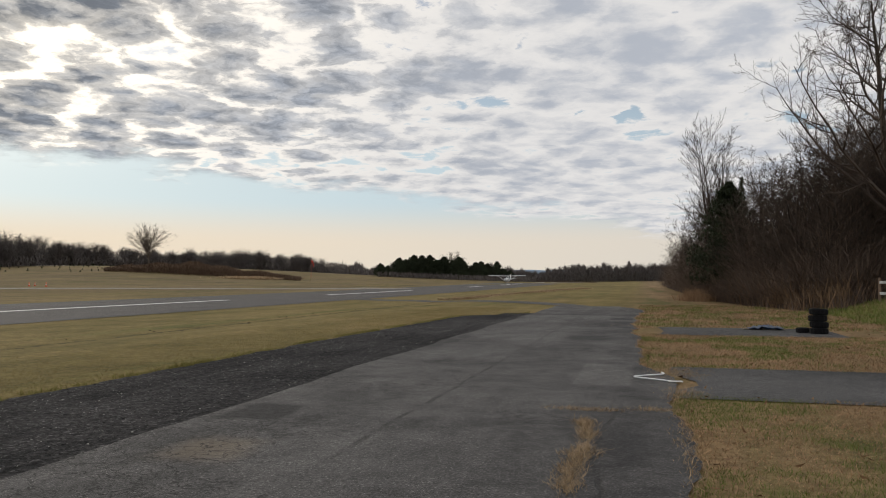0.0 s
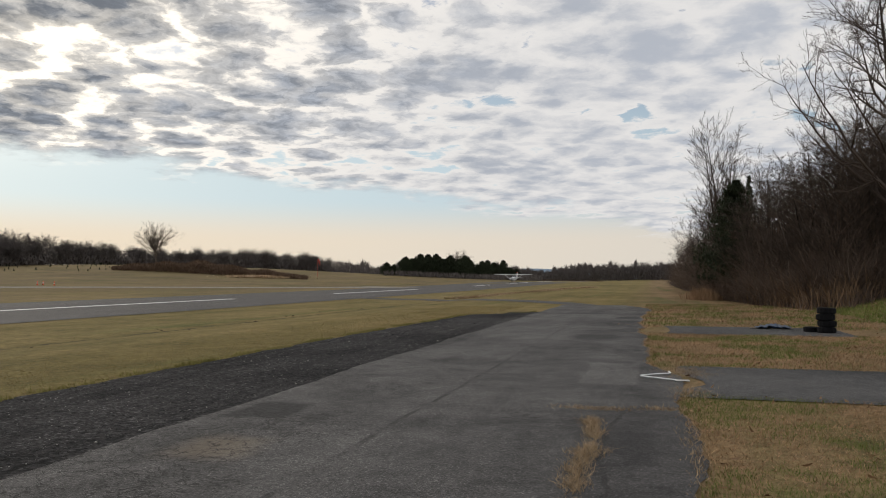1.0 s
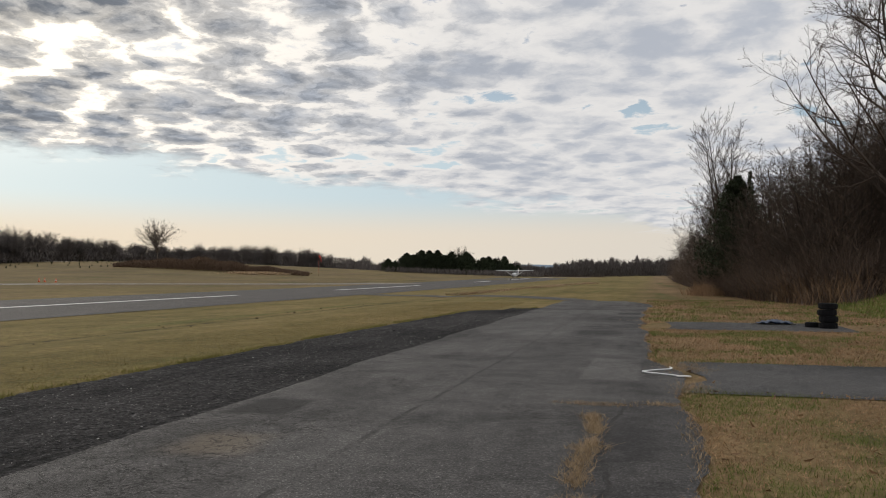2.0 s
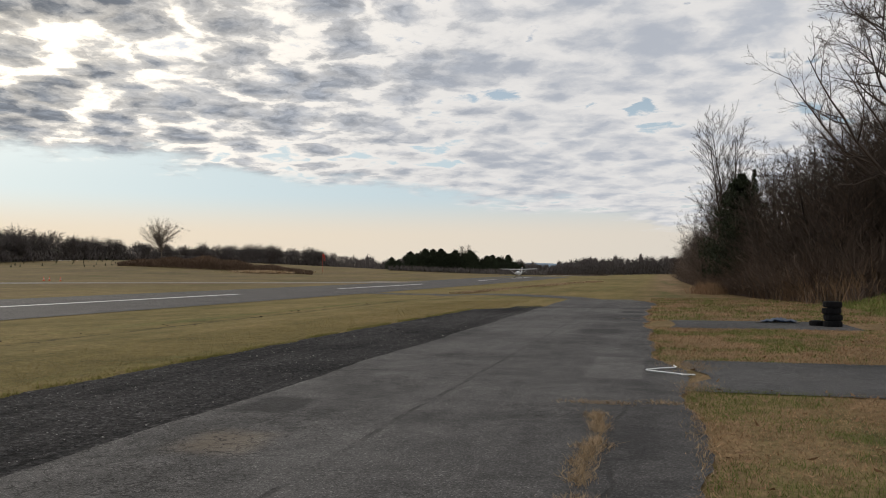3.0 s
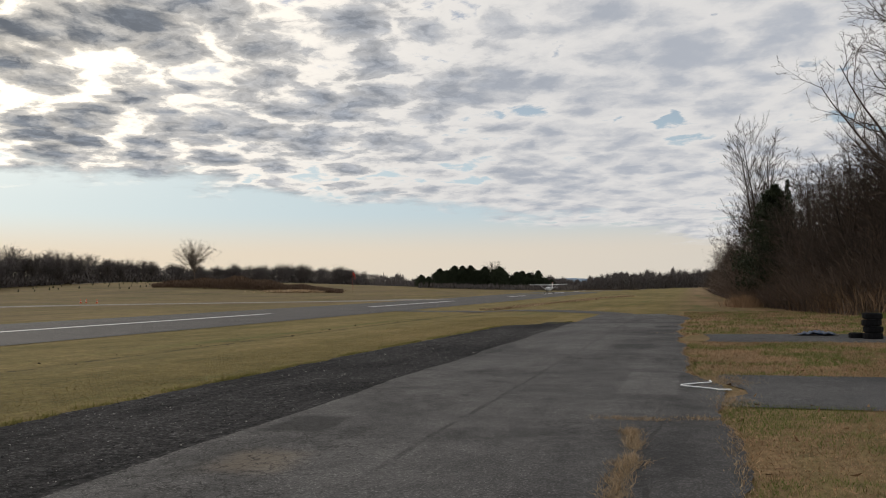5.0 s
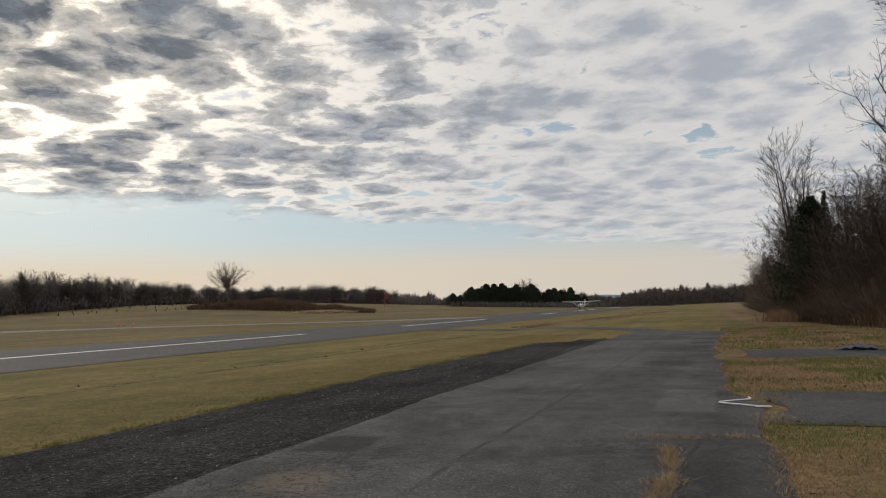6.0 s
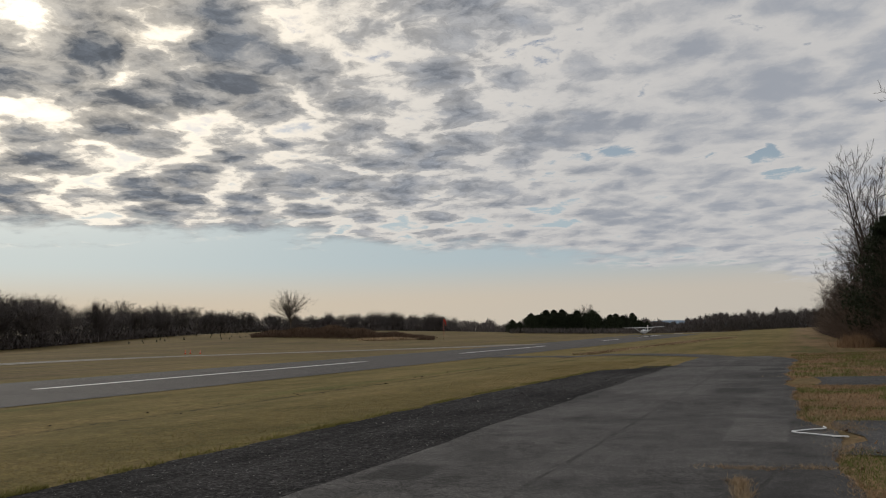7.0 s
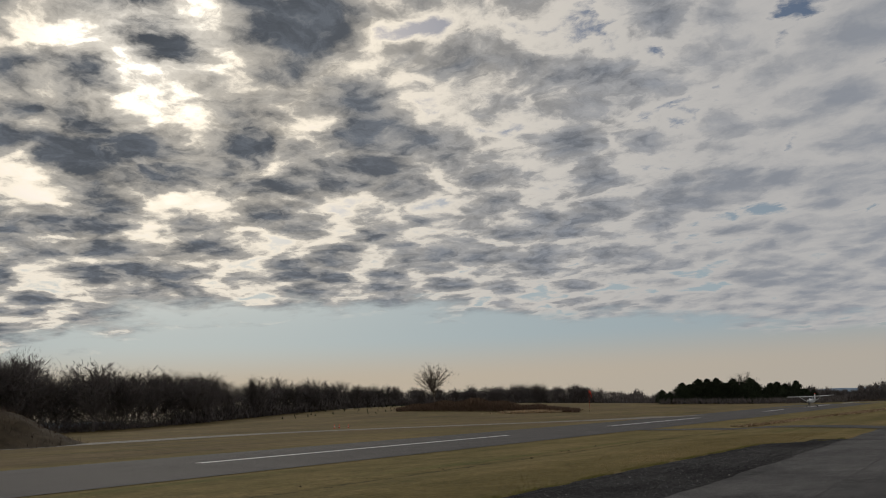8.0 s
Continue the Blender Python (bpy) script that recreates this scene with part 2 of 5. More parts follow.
def turf():
    m, t, b, co = material("turf", 0.95, 0.1)
    sep = t.nodes.new("ShaderNodeSeparateXYZ")
    t.links.new(co, sep.inputs[0])
    along, across = along_across(t, co)
    wide = noise_of(t, co, 0.045, 4.0, 0.55, 0.5)
    mid = noise_of(t, co, 0.45, 5.0, 0.6, 0.4)
    small = noise_of(t, co, 9.0, 5.0, 0.7)
    # mowing leaves long streaks beside the runway
    lanes = socket(t, "ShaderNodeCombineXYZ", X=maths(t, "MULTIPLY", along, 0.035), Y=maths(t, "MULTIPLY", across, 0.42)).outputs[0]
    streak = noise_of(t, lanes, 1.0, 6.0, 0.65, 0.3)
    f = maths(t, "ADD", maths(t, "MULTIPLY", wide, 0.45), maths(t, "MULTIPLY", mid, 0.40))
    f = maths(t, "ADD", f, maths(t, "MULTIPLY", streak, 0.40))
    mown = ramp(t, f, [(0.46, (0.092, 0.080, 0.026)), (0.60, (0.175, 0.138, 0.050)), (0.74, (0.245, 0.178, 0.074)), (0.88, (0.32, 0.23, 0.118))])
    dry = ramp(t, f, [(0.46, (0.085, 0.090, 0.030)), (0.60, (0.19, 0.130, 0.066)), (0.80, (0.33, 0.215, 0.122))])
    side = between(t, maths(t, "ADD", across, maths(t, "MULTIPLY", mid, 2.0)), 4.0, -0.5)
    c = blend(t, side, mown, dry)
    beyond = maths(t, "MULTIPLY", between(t, across, 50.0, 60.0), between(t, noise_of(t, lanes, 0.55, 4.0, 0.6), 0.34, 0.62, 0.15, 0.9))
    c = blend(t, beyond, c, ramp(t, f, [(0.46, (0.088, 0.066, 0.034)), (0.80, (0.215, 0.155, 0.088))]))
    fresh = between(t, noise_of(t, lanes, 0.7, 3.0, 0.5), 0.58, 0.68, 0.0, 0.45)
    c = blend(t, fresh, c, (0.085, 0.105, 0.028))
    c = blend(t, 1.0, c, ramp(t, small, [(0.3, 0.55), (0.7, 1.35)]), "MULTIPLY")
    tuft = noise_of(t, co, 2.6, 6.0, 0.7)
    c = blend(t, 1.0, c, ramp(t, tuft, [(0.3, 0.70), (0.7, 1.25)]), "MULTIPLY")
    rut = maths(t, "MULTIPLY", line_at(t, maths(t, "ADD", across, maths(t, "MULTIPLY", mid, 0.8)), 18.2, 0.08, 0.25), between(t, tuft, 0.46, 0.56))
    c = blend(t, maths(t, "MULTIPLY", rut, 0.8), c, (0.035, 0.028, 0.016))
    t.links.new(c, b.inputs["Base Color"])
    bump(t, b, small, 0.8, 0.05)
    return m


# ---- the lie of the land ----
RUNWAY_P, RUNWAY_HALF, RUNWAY_Z = 39.8, 11.5, -0.35


def ease(a, b, x):
    k = np.clip((np.asarray(x, float) - a) / (b - a), 0, 1)
    return k * k * (3 - 2 * k)


def xy(s, p):
    return s * U2[0] + p * N2[0], s * U2[1] + p * N2[1]


def sp(x, y):
    return x * U2[0] + y * U2[1], x * N2[0] + y * N2[1]


def around(az, d):
    return d * math.sin(radians(az)), d * math.cos(radians(az))


def land(x, y):
    """The height of the ground."""
    x, y = np.asarray(x, float), np.asarray(y, float)
    s, p = sp(x, y)
    d = np.hypot(x, y)
    z = RUNWAY_Z * ease(9, 26, p)
    z = z - 0.10 * np.exp(-((p - 17.5) / 1.6) ** 2) * ease(5, 20, s + 10)
    z = z + 0.012 * np.clip(p - 53, 0, 330) * ease(-900, 0, s)
    hx, hy = around(-22, 390)
    z = z + 6.2 * np.exp(-((x - hx) ** 2 + (y - hy) ** 2) / (2 * 95 ** 2))
    # bank under the wood
    bank = ease(-8.0, -17.0, p - 0.02 * (s - 40)) * ease(16, 34, s) * ease(70, 52, s)
    z = z + 1.5 * bank
    return z * (1 - ease(900, 1600, d))


def lands(x, y):
    return float(land(x, y))


# ---- mesh helpers ----
def mesh_of(name, verts, faces, mat, smooth=False):
    me = bpy.data.meshes.new(name)
    me.from_pydata(verts, [], faces)
    if mat:
        me.materials.append(mat)
    if smooth:
        me.polygons.foreach_set("use_smooth", [True] * len(me.polygons))
    me.update()
    return me


def tri_mesh(name, verts, tris, mat):
    """A large mesh of triangles from arrays."""
    me = bpy.data.meshes.new(name)
    v, f = np.asarray(verts, np.float32), np.asarray(tris, np.int32)
    me.vertices.add(len(v))
    me.vertices.foreach_set("co", v.ravel())
    me.loops.add(f.size)
    me.loops.foreach_set("vertex_index", f.ravel())
    me.polygons.add(len(f))
    me.polygons.foreach_set("loop_start", np.arange(len(f), dtype=np.int32) * f.shape[1])
    me.polygons.foreach_set("loop_total", np.full(len(f), f.shape[1], np.int32))
    me.update(calc_edges=True)
    me.materials.append(mat)
    return me


def under(ob, parent):
    ob.parent = parent
    return ob


def part(name, bm, mat, parent, label="", smooth=True):
    me = bpy.data.meshes.new(name)
    bm.to_mesh(me)
    bm.free()
    me.materials.append(mat)
    if smooth:
        me.polygons.foreach_set("use_smooth", [True] * len(me.polygons))
    ob = under(new(name, me), parent)
    if label:
        tagged(ob, label)
    return ob


def sheet(name, ss, ps, lift, mat, skirt=0.0):
    """A surface over a grid of s and p rows; ps may be a function of s giving its two edges."""
    verts, faces = [], []
    wide = len(ps(ss[0])) if callable(ps) else len(ps)
    for s in ss:
        for p in (ps(s) if callable(ps) else ps):
            x, y = xy(s, p)
            verts.append((x, y, lands(x, y) + lift))
    for i in range(len(ss) - 1):
        for j in range(wide - 1):
            a = i * wide + j
            faces.append((a, a + wide, a + wide + 1, a + 1)[::-1])
    return mesh_of(name, verts, faces, mat)


TURF = turf()
ASPHALT = asphalt("worn_asphalt", (0.030, 0.0285, 0.0285), (0.122, 0.116, 0.112), cracks=1.0, seam=True)
RUNWAY_ASPHALT = asphalt("runway_asphalt", (0.058, 0.053, 0.051), (0.090, 0.083, 0.079), cracks=0.4, grit=60)
STRIP_ASPHALT = asphalt("old_strip_asphalt", (0.026, 0.026, 0.027), (0.092, 0.089, 0.088), cracks=0.7)
MILLINGS = asphalt("dark_millings", (0.012, 0.012, 0.0125), (0.058, 0.055, 0.055), cracks=0, grit=38, mottle=0.6, tracks=0.7, gloss=(0.95, 0.06))
TRACK = asphalt("pale_track", (0.17, 0.150, 0.125), (0.27, 0.245, 0.21), cracks=0, grit=50)
WHITE_LINE = plain("road_paint", (0.72, 0.72, 0.70), 0.7, 0.3, 0, 0.12, 1.5)
BARK = twigs("bark", (0.030, 0.024, 0.020), (0.085, 0.068, 0.055))
PALE_BARK = twigs("pale_bark", (0.085, 0.068, 0.056), (0.20, 0.165, 0.135))
TWIG = twigs("twig", (0.036, 0.028, 0.023), (0.110, 0.084, 0.068))
# distance haze is put into this bark's colour: paler and greyer than the near bark
HAZED_BARK = twigs("hazed_bark", (0.066, 0.058, 0.056), (0.185, 0.163, 0.152))
BRUSH = twigs("brush", (0.045, 0.034, 0.027), (0.205, 0.150, 0.115))
RED_BRUSH = twigs("russet_brush", (0.085, 0.055, 0.038), (0.22, 0.145, 0.095))
NEEDLE = twigs("cedar_needles", (0.017, 0.024, 0.014), (0.056, 0.068, 0.036))
STRAW = twigs("straw", (0.25, 0.175, 0.10), (0.62, 0.46, 0.29))
RUST_GRASS = twigs("rust_grass", (0.17, 0.10, 0.055), (0.38, 0.25, 0.15))
BLADE = twigs("grass_blades", (0.15, 0.118, 0.038), (0.38, 0.275, 0.115))
DRY_BLADE = twigs("dry_blades", (0.12, 0.078, 0.040), (0.60, 0.39, 0.225))
GREEN_BLADE = twigs("green_blades", (0.065, 0.11, 0.020), (0.24, 0.25, 0.075))
EDGE_BLADE = twigs("edge_blades", (0.10, 0.105, 0.026), (0.33, 0.28, 0.10))
EARTH = plain("earth", (0.058, 0.044, 0.028), 0.95, 0.1, 0, 0.4, 0.6)

# ---- ground ----
def spaced(lo, hi, fine_lo, fine_hi, step, growth=1.22):
    mid = list(np.arange(fine_lo, fine_hi + 1e-6, step))
    k, a = step, fine_hi
    while a < hi:
        k *= growth
        a += k
        mid.append(min(a, hi))
    k, a = step, fine_lo
    while a > lo:
        k *= growth
        a -= k
        mid.insert(0, max(a, lo))
    return mid


S_ROWS = spaced(-3200, 3300, -6, 64, 1.0, 1.10)
P_ROWS = spaced(-3200, 3300, -24, 56, 0.8, 1.06)
gs, gp = np.meshgrid(S_ROWS, P_ROWS, indexing="ij")
gx, gy = xy(gs, gp)
gz = land(gx, gy)
n_p = len(P_ROWS)
ii, jj = np.meshgrid(np.arange(len(S_ROWS) - 1), np.arange(n_p - 1), indexing="ij")
a0 = (ii * n_p + jj).ravel()
quads = np.stack([a0, a0 + 1, a0 + n_p + 1, a0 + n_p], 1)[:, ::-1]
ground = tagged(new("ground", tri_mesh("ground", np.stack([gx, gy, gz], 2).reshape(-1, 3), quads, TURF)),
                "mown olive and straw coloured winter grass field", "grass", kind="structure")

# ---- runway, taxiway, strips ----
runway = tagged(new("runway", sheet("runway", [-260, -150, -80, -40, 0, 40, 80, 120, 180, 260, 340, 420, 500, 562], [RUNWAY_P - RUNWAY_HALF, RUNWAY_P, RUNWAY_P + RUNWAY_HALF], 0.02, RUNWAY_ASPHALT)),
                "smooth grey asphalt runway with white centre dashes", "runway", kind="structure")
for k in range(-4, 9):
    s0 = -31.3 + 61 * k
    me = sheet("centre_dash", [s0 + 36.6 * i / 4 for i in range(5)], [RUNWAY_P - 0.4, RUNWAY_P + 0.4], 0.028, WHITE_LINE)
    under(new("centre_dash", me), runway)

TAXI_S = [-30, -10] + list(np.arange(-2, 49.2, 0.2))


def ragged(s, seed):
    """The crumbled line of an edge."""
    return 0.10 * noise.noise(Vector((s * 0.9, seed, 0.0))) + 0.07 * noise.noise(Vector((s * 2.6, seed, 3.0))) + 0.05 * noise.noise(Vector((s * 6.5, seed, 6.0)))


EDGE_S = np.arange(-31, 50, 0.1)
EDGE_P = 8.9 - 0.45 * ease(18, 36, EDGE_S) + 1.5 * np.array([ragged(float(a), 21.0) for a in EDGE_S]) - 2.6 * ease(34.5, 38, EDGE_S)


def gravel_edge(s):
    return np.interp(s, EDGE_S, EDGE_P)




def taxi_edges(s):
    wob = 0.09 * math.sin(s * 1.3) + ragged(s, 11.0)
    right = -0.42 + wob + 0.55 * float(ease(13.5, 17, s)) + 0.25 * float(ease(20, 28, s)) - 0.3 * float(ease(36, 41, s)) + 1.5 * float(ease(42, 49, s)) ** 2
    return [right, 1.5, 3.0, 5.40 + 0.14 * float(ease(8, 13, s)) + 0.05 * math.sin(s * 0.9 + 1) + 0.5 * ragged(s, 15.0)]


taxiway = tagged(new("taxiway", sheet("taxiway", TAXI_S, taxi_edges, 0.022, ASPHALT)), "weathered cracked grey asphalt taxiway", "taxiway", kind="structure")
shoulder = tagged(new("gravel_shoulder", sheet("gravel_shoulder", [-30, -10] + list(np.arange(-2, 38.6, 0.25)), lambda s: [5.30, 7.0, gravel_edge(s)], 0.014, MILLINGS)),
                  "dark loose asphalt millings along the taxiway", "gravel", kind="structure")
strip_1 = tagged(new("side_strip", sheet("side_strip", [11.6, 11.75, 12.0, 12.5, 13.0, 13.5, 14.0, 14.6, 15.2, 15.5, 15.7], lambda s: [-16 - 0.3 * (s - 12), -8.0, -4.0, -0.6 - 0.25 * math.sin(s * 2) + ragged(s, 31.0)], 0.016, STRIP_ASPHALT)),
                 "dark worn asphalt strip running into the grass", "pavement", kind="structure")
strip_2 = tagged(new("side_strip_far", sheet("side_strip_far", [24.6, 26.0, 27.3, 28.6], lambda s: [-5.9, -3.0, -0.5 - 0.15 * math.sin(s * 3)], 0.016, STRIP_ASPHALT)),
                 "short worn asphalt pad in dry grass", "pavement", kind="structure")
CONN_S = list(np.linspace(0, 1, 15))


def connector_sheet():
    """The link from the taxiway's end to the runway."""
    verts, faces = [], []
    for i, k in enumerate(CONN_S):
        s = 47.5 + 26.0 * k ** 0.7
        p = 3.5 + 26.0 * k
        half = 2.2 - 0.6 * k
        for e in (-1, 0, 1):
            x, y = xy(s + e * half, p)
            verts.append((x, y, lands(x, y) + 0.022))
    for i in range(len(CONN_S) - 1):
        for j in range(2):
            a = i * 3 + j
            faces.append((a, a + 1, a + 4, a + 3))
    return mesh_of("connector", verts, faces, RUNWAY_ASPHALT)


connector = tagged(new("connector", connector_sheet()), "narrow asphalt link between taxiway and runway", "taxiway", kind="structure")


def track_sheet():
    verts, faces = [], []
    rows = list(np.linspace(-160, 96, 26)) + list(np.linspace(100, 150, 12))
    for s in rows:
        k = float(ease(80, 150, s))
        p = 101 + (51.5 - 101) * k
        half = 4.6 + 1.2 * k
        for e in (-1, 1):
            x, y = xy(s, p + e * half)
            verts.append((x, y, lands(x, y) + 0.04))
    for i in range(len(rows) - 1):
        a = i * 2
        faces.append((a, a + 1, a + 3, a + 2)[::-1])
    return mesh_of("far_track", verts, faces, TRACK)


track = tagged(new("far_track", track_sheet()), "pale gravel track beyond the runway", "track", kind="structure")

# ---- growing things ----
def prisms(segs, sides):
    """Tapered sticks from rows x0 y0 z0 x1 y1 z1 r0 r1, as vertices and triangles."""
    segs = np.asarray(segs, float)[:, :8]
    a, b, r0, r1 = segs[:, :3], segs[:, 3:6], segs[:, 6], segs[:, 7]
    d = b - a
    d /= np.maximum(np.linalg.norm(d, axis=1, keepdims=True), 1e-6)
    ref = np.where(np.abs(d[:, 2:3]) > 0.9, np.array([[1.0, 0, 0]]), np.array([[0, 0, 1.0]]))
    u = np.cross(d, ref)
    u /= np.linalg.norm(u, axis=1, keepdims=True)
    v = np.cross(d, u)
    n = len(segs)
    verts = np.zeros((n, 2 * sides, 3))
    for k in range(sides):
        c, s_ = math.cos(2 * math.pi * k / sides), math.sin(2 * math.pi * k / sides)
        o = u * c + v * s_
        verts[:, k] = a + o * r0[:, None]
        verts[:, sides + k] = b + o * r1[:, None]
    tris = []
    for k in range(sides):
        m = (k + 1) % sides
        tris += [(k, m, sides + m), (k, sides + m, sides + k)]
    tris = (np.arange(n)[:, None, None] * 2 * sides + np.array(tris)[None]).reshape(-1, 3)
    return verts.reshape(-1, 3), tris


def slivers(segs, wide):
    """Last twigs: one narrow triangle each."""
    segs = np.asarray(segs, float)
    a, b = segs[:, :3], segs[:, 3:6]
    d = b - a
    side = np.cross(d, np.roll(d, 1, axis=1) + 0.3)
    side /= np.maximum(np.linalg.norm(side, axis=1, keepdims=True), 1e-6)
    verts = np.stack([a - side * wide, a + side * wide, b], 1).reshape(-1, 3)
    return verts, np.arange(len(verts)).reshape(-1, 3)


def limb(rng, out, start, way, length, r, level, plan, least):
    """One limb and its side shoots. plan: for each level pieces, shoots, their length and angle, the bend."""
    pieces, shoots, ratio, angle, bend, upward = plan[level][:6]
    at, d = np.array(start, float), np.array(way, float)
    step = length / pieces
    marks = []
    for i in range(pieces):
        d = d + rng.normal(0, bend, 3) + np.array([0, 0, upward])
        d /= np.linalg.norm(d)
        ra = max(r * (1 - 0.85 * i / pieces), least)
        rb = max(r * (1 - 0.85 * (i + 1) / pieces), least * 0.7)
        end = at + d * step
        out.append((*at, *end, ra, rb, level))
        marks.append((at.copy(), end.copy(), d.copy(), ra))
        at = end
    if level + 1 < len(plan) and shoots:
        lo = 0.12 if level else plan[0][6]
        for j in range(shoots):
            f = lo + (1 - lo) * (j + rng.random()) / shoots
            k = min(int(f * pieces), pieces - 1)
            p0, p1, dd, rr = marks[k]
            p = p0 + (p1 - p0) * (f * pieces - k)
            side = rng.normal(0, 1, 3)
            side -= dd * side.dot(dd)
            side /= np.linalg.norm(side) + 1e-9
            a = radians(angle * (0.2 + 0.95 * rng.random() if level == 0 and plan[0][7] < 0.5 else 0.75 + 0.5 * rng.random()))
            w = dd * math.cos(a) + side * math.sin(a)
            taper = 1.15 - plan[0][7] * f if level == 0 else 1.0 - 0.45 * f
            limb(rng, out, p, w, length * ratio * taper * (0.7 + 0.6 * rng.random() if level or plan[0][7] > 0.2 else 0.9 + 0.2 * rng.random()), rr * 0.56, level + 1, plan, least)


def limb_plan(trunk, *rest):
    return [trunk, *[tuple(r) for r in rest]]


def bare_tree(seed, height, plan, least, girth=0.018, bark=None, twig=None, sides=3, stems=1, name="bare_tree", bole=0.8, wide=0.008, dome=0, dome_wide=0.36):
    """A leafless tree: a trunk, and a crown of limbs and twigs."""
    rng = np.random.default_rng(seed)
    trunk_segs, crown_segs = [], []
    for k in range(stems):
        segs = []
        lean = rng.normal(0, 0.05 if stems == 1 else 0.10, 3)
        limb(rng, segs, (rng.normal(0, 0.15) * (stems > 1), rng.normal(0, 0.15) * (stems > 1), -0.3), np.array([lean[0], lean[1], 1.0]),
             height * bole * (1 if k == 0 else 0.75 + 0.25 * rng.random()), height * girth / math.sqrt(stems), 0, plan, least)
        trunk_segs += segs[:plan[0][0]]
        crown_segs += segs[plan[0][0]:]
    root = new(name)
    v, f = prisms(trunk_segs, 6)
    under(new("trunk", tri_mesh("trunk", v, f, bark)), root)
    last = len(plan) - 1
    pieces = [prisms([q for q in crown_segs if q[8] < last], sides), slivers([q for q in crown_segs if q[8] == last], wide)]
    if dome:
        # the outer haze of fine twigs, in rounded lumps
        way = rng.normal(0, 1, (dome, 3))
        way /= np.linalg.norm(way, axis=1, keepdims=True)
        lump = np.array([noise.noise(Vector(w) * 1.7 + Vector((seed * 3.1, 0, 0))) + 0.5 * noise.noise(Vector(w) * 4.1 + Vector((0, seed * 2.3, 0))) for w in way])
        far = (1 + 0.50 * lump) * rng.random(dome) ** 0.5
        at = way * far[:, None] * (dome_wide * height, dome_wide * height, 0.29 * height) + (0, 0, 0.64 * height)
        tip = at + (way + rng.normal(0, 0.45, (dome, 3)) + (0, 0, 0.35)) * (0.035 * height * (0.5 + rng.random((dome, 1))))
        pieces.append(slivers(np.concatenate([at, tip], 1), wide))
    v, f = joined(pieces)
    under(new("crown", tri_mesh("crown", v, f, twig)), root)
    return root


def sticks(rng, points, length, width, lean=0.5, droop=0.0):
    """Thin upright slivers, one triangle each, at the points."""
    n = len(points)
    a = rng.random(n) * 2 * math.pi
    up = np.stack([rng.normal(0, lean, n), rng.normal(0, lean, n), np.ones(n)], 1)
    up /= np.linalg.norm(up, axis=1, keepdims=True)
    side = np.stack([np.cos(a), np.sin(a), np.zeros(n)], 1)
    ln = length * (0.5 + rng.random(n))[:, None]
    wd = width * (0.5 + rng.random(n))[:, None]
    verts = np.stack([points - side * wd / 2, points + side * wd / 2, points + up * ln], 1).reshape(-1, 3)
    return verts, np.arange(3 * n).reshape(-1, 3)


def shoots_of(rng, points, length, width, lean=0.4, kink=0.5):
    """Bent thin stems, two tapering triangles each."""
    n = len(points)
    a = rng.random(n) * 2 * math.pi
    side = np.stack([np.cos(a), np.sin(a), np.zeros(n)], 1) * (width * (0.5 + rng.random(n)))[:, None] / 2
    up = np.stack([rng.normal(0, lean, n), rng.normal(0, lean, n), np.ones(n)], 1)
    ln = (length * (0.4 + rng.random(n)))[:, None]
    mid = points + up * ln * 0.55
    end = mid + (up + rng.normal(0, kink, (n, 3))) * ln * 0.45
    verts = np.stack([points - side, points + side, mid + side * 0.7, mid - side * 0.7, end], 1).reshape(-1, 3)
    o = np.arange(n)[:, None, None] * 5
    tris = (o + np.array([(0, 1, 2), (0, 2, 3), (3, 2, 4)])[None]).reshape(-1, 3)
    return verts, tris


def stuff(name, verts, tris, mat, label, category):
    return tagged(new(name, tri_mesh(name, verts, tris, mat)), label, category, kind="stuff")


def joined(pieces):
    vs, ts, n = [], [], 0
    for v, t in pieces:
        vs.append(v)
        ts.append(t + n)
        n += len(v)
    return np.concatenate(vs), np.concatenate(ts)


def cedar(seed, height, width, count, blade, name="cedar_tree", skirt=0.06):
    """An evergreen: trunk and a pointed, ragged crown of small sprays."""
    rng = np.random.default_rng(seed)
    root = new(name)
    v, f = prisms([(0, 0, -0.3, 0, 0, height * 0.5, height * 0.022, height * 0.014), (0, 0, height * 0.5, 0, 0, height * 0.96, height * 0.014, 0.02)], 6)
    under(new("trunk", tri_mesh("trunk", v, f, BARK)), root)
    boughs = int(26 * height)
    hz = skirt + (0.97 - skirt) * np.sort(rng.random(boughs))
    ba = rng.random(boughs) * 2 * math.pi
    bl = width / 2 * np.minimum(1, (1.0 - hz) * (1.55 if width > 0.6 * height else 1.2)) ** 0.85 * (0.45 + 0.75 * rng.random(boughs) ** 1.3)
    which = rng.integers(0, boughs, count)
    f_ = np.sqrt(rng.random(count))
    spread = 0.10 * bl[which] + 0.04
    ang = ba[which]
    pts = np.stack([np.cos(ang) * bl[which] * f_ + rng.normal(0, 1, count) * spread, np.sin(ang) * bl[which] * f_ + rng.normal(0, 1, count) * spread,
                    hz[which] * height + bl[which] * f_ * 0.28 + rng.normal(0, 1, count) * spread * 0.7], 1)
    v, t = sticks(rng, pts, blade, blade * 0.5, 0.9)
    under(new("crown", tri_mesh("crown", v, t, NEEDLE)), root)
    return root


def put(tree, x, y, turn=0.0, size=1.0, lift=0.0, tall=1.0):
    tree.matrix_basis = Matrix.LocRotScale((x, y, lands(x, y) + lift), Euler((0, 0, radians(turn))), (size, size, size * tall))
    return tree


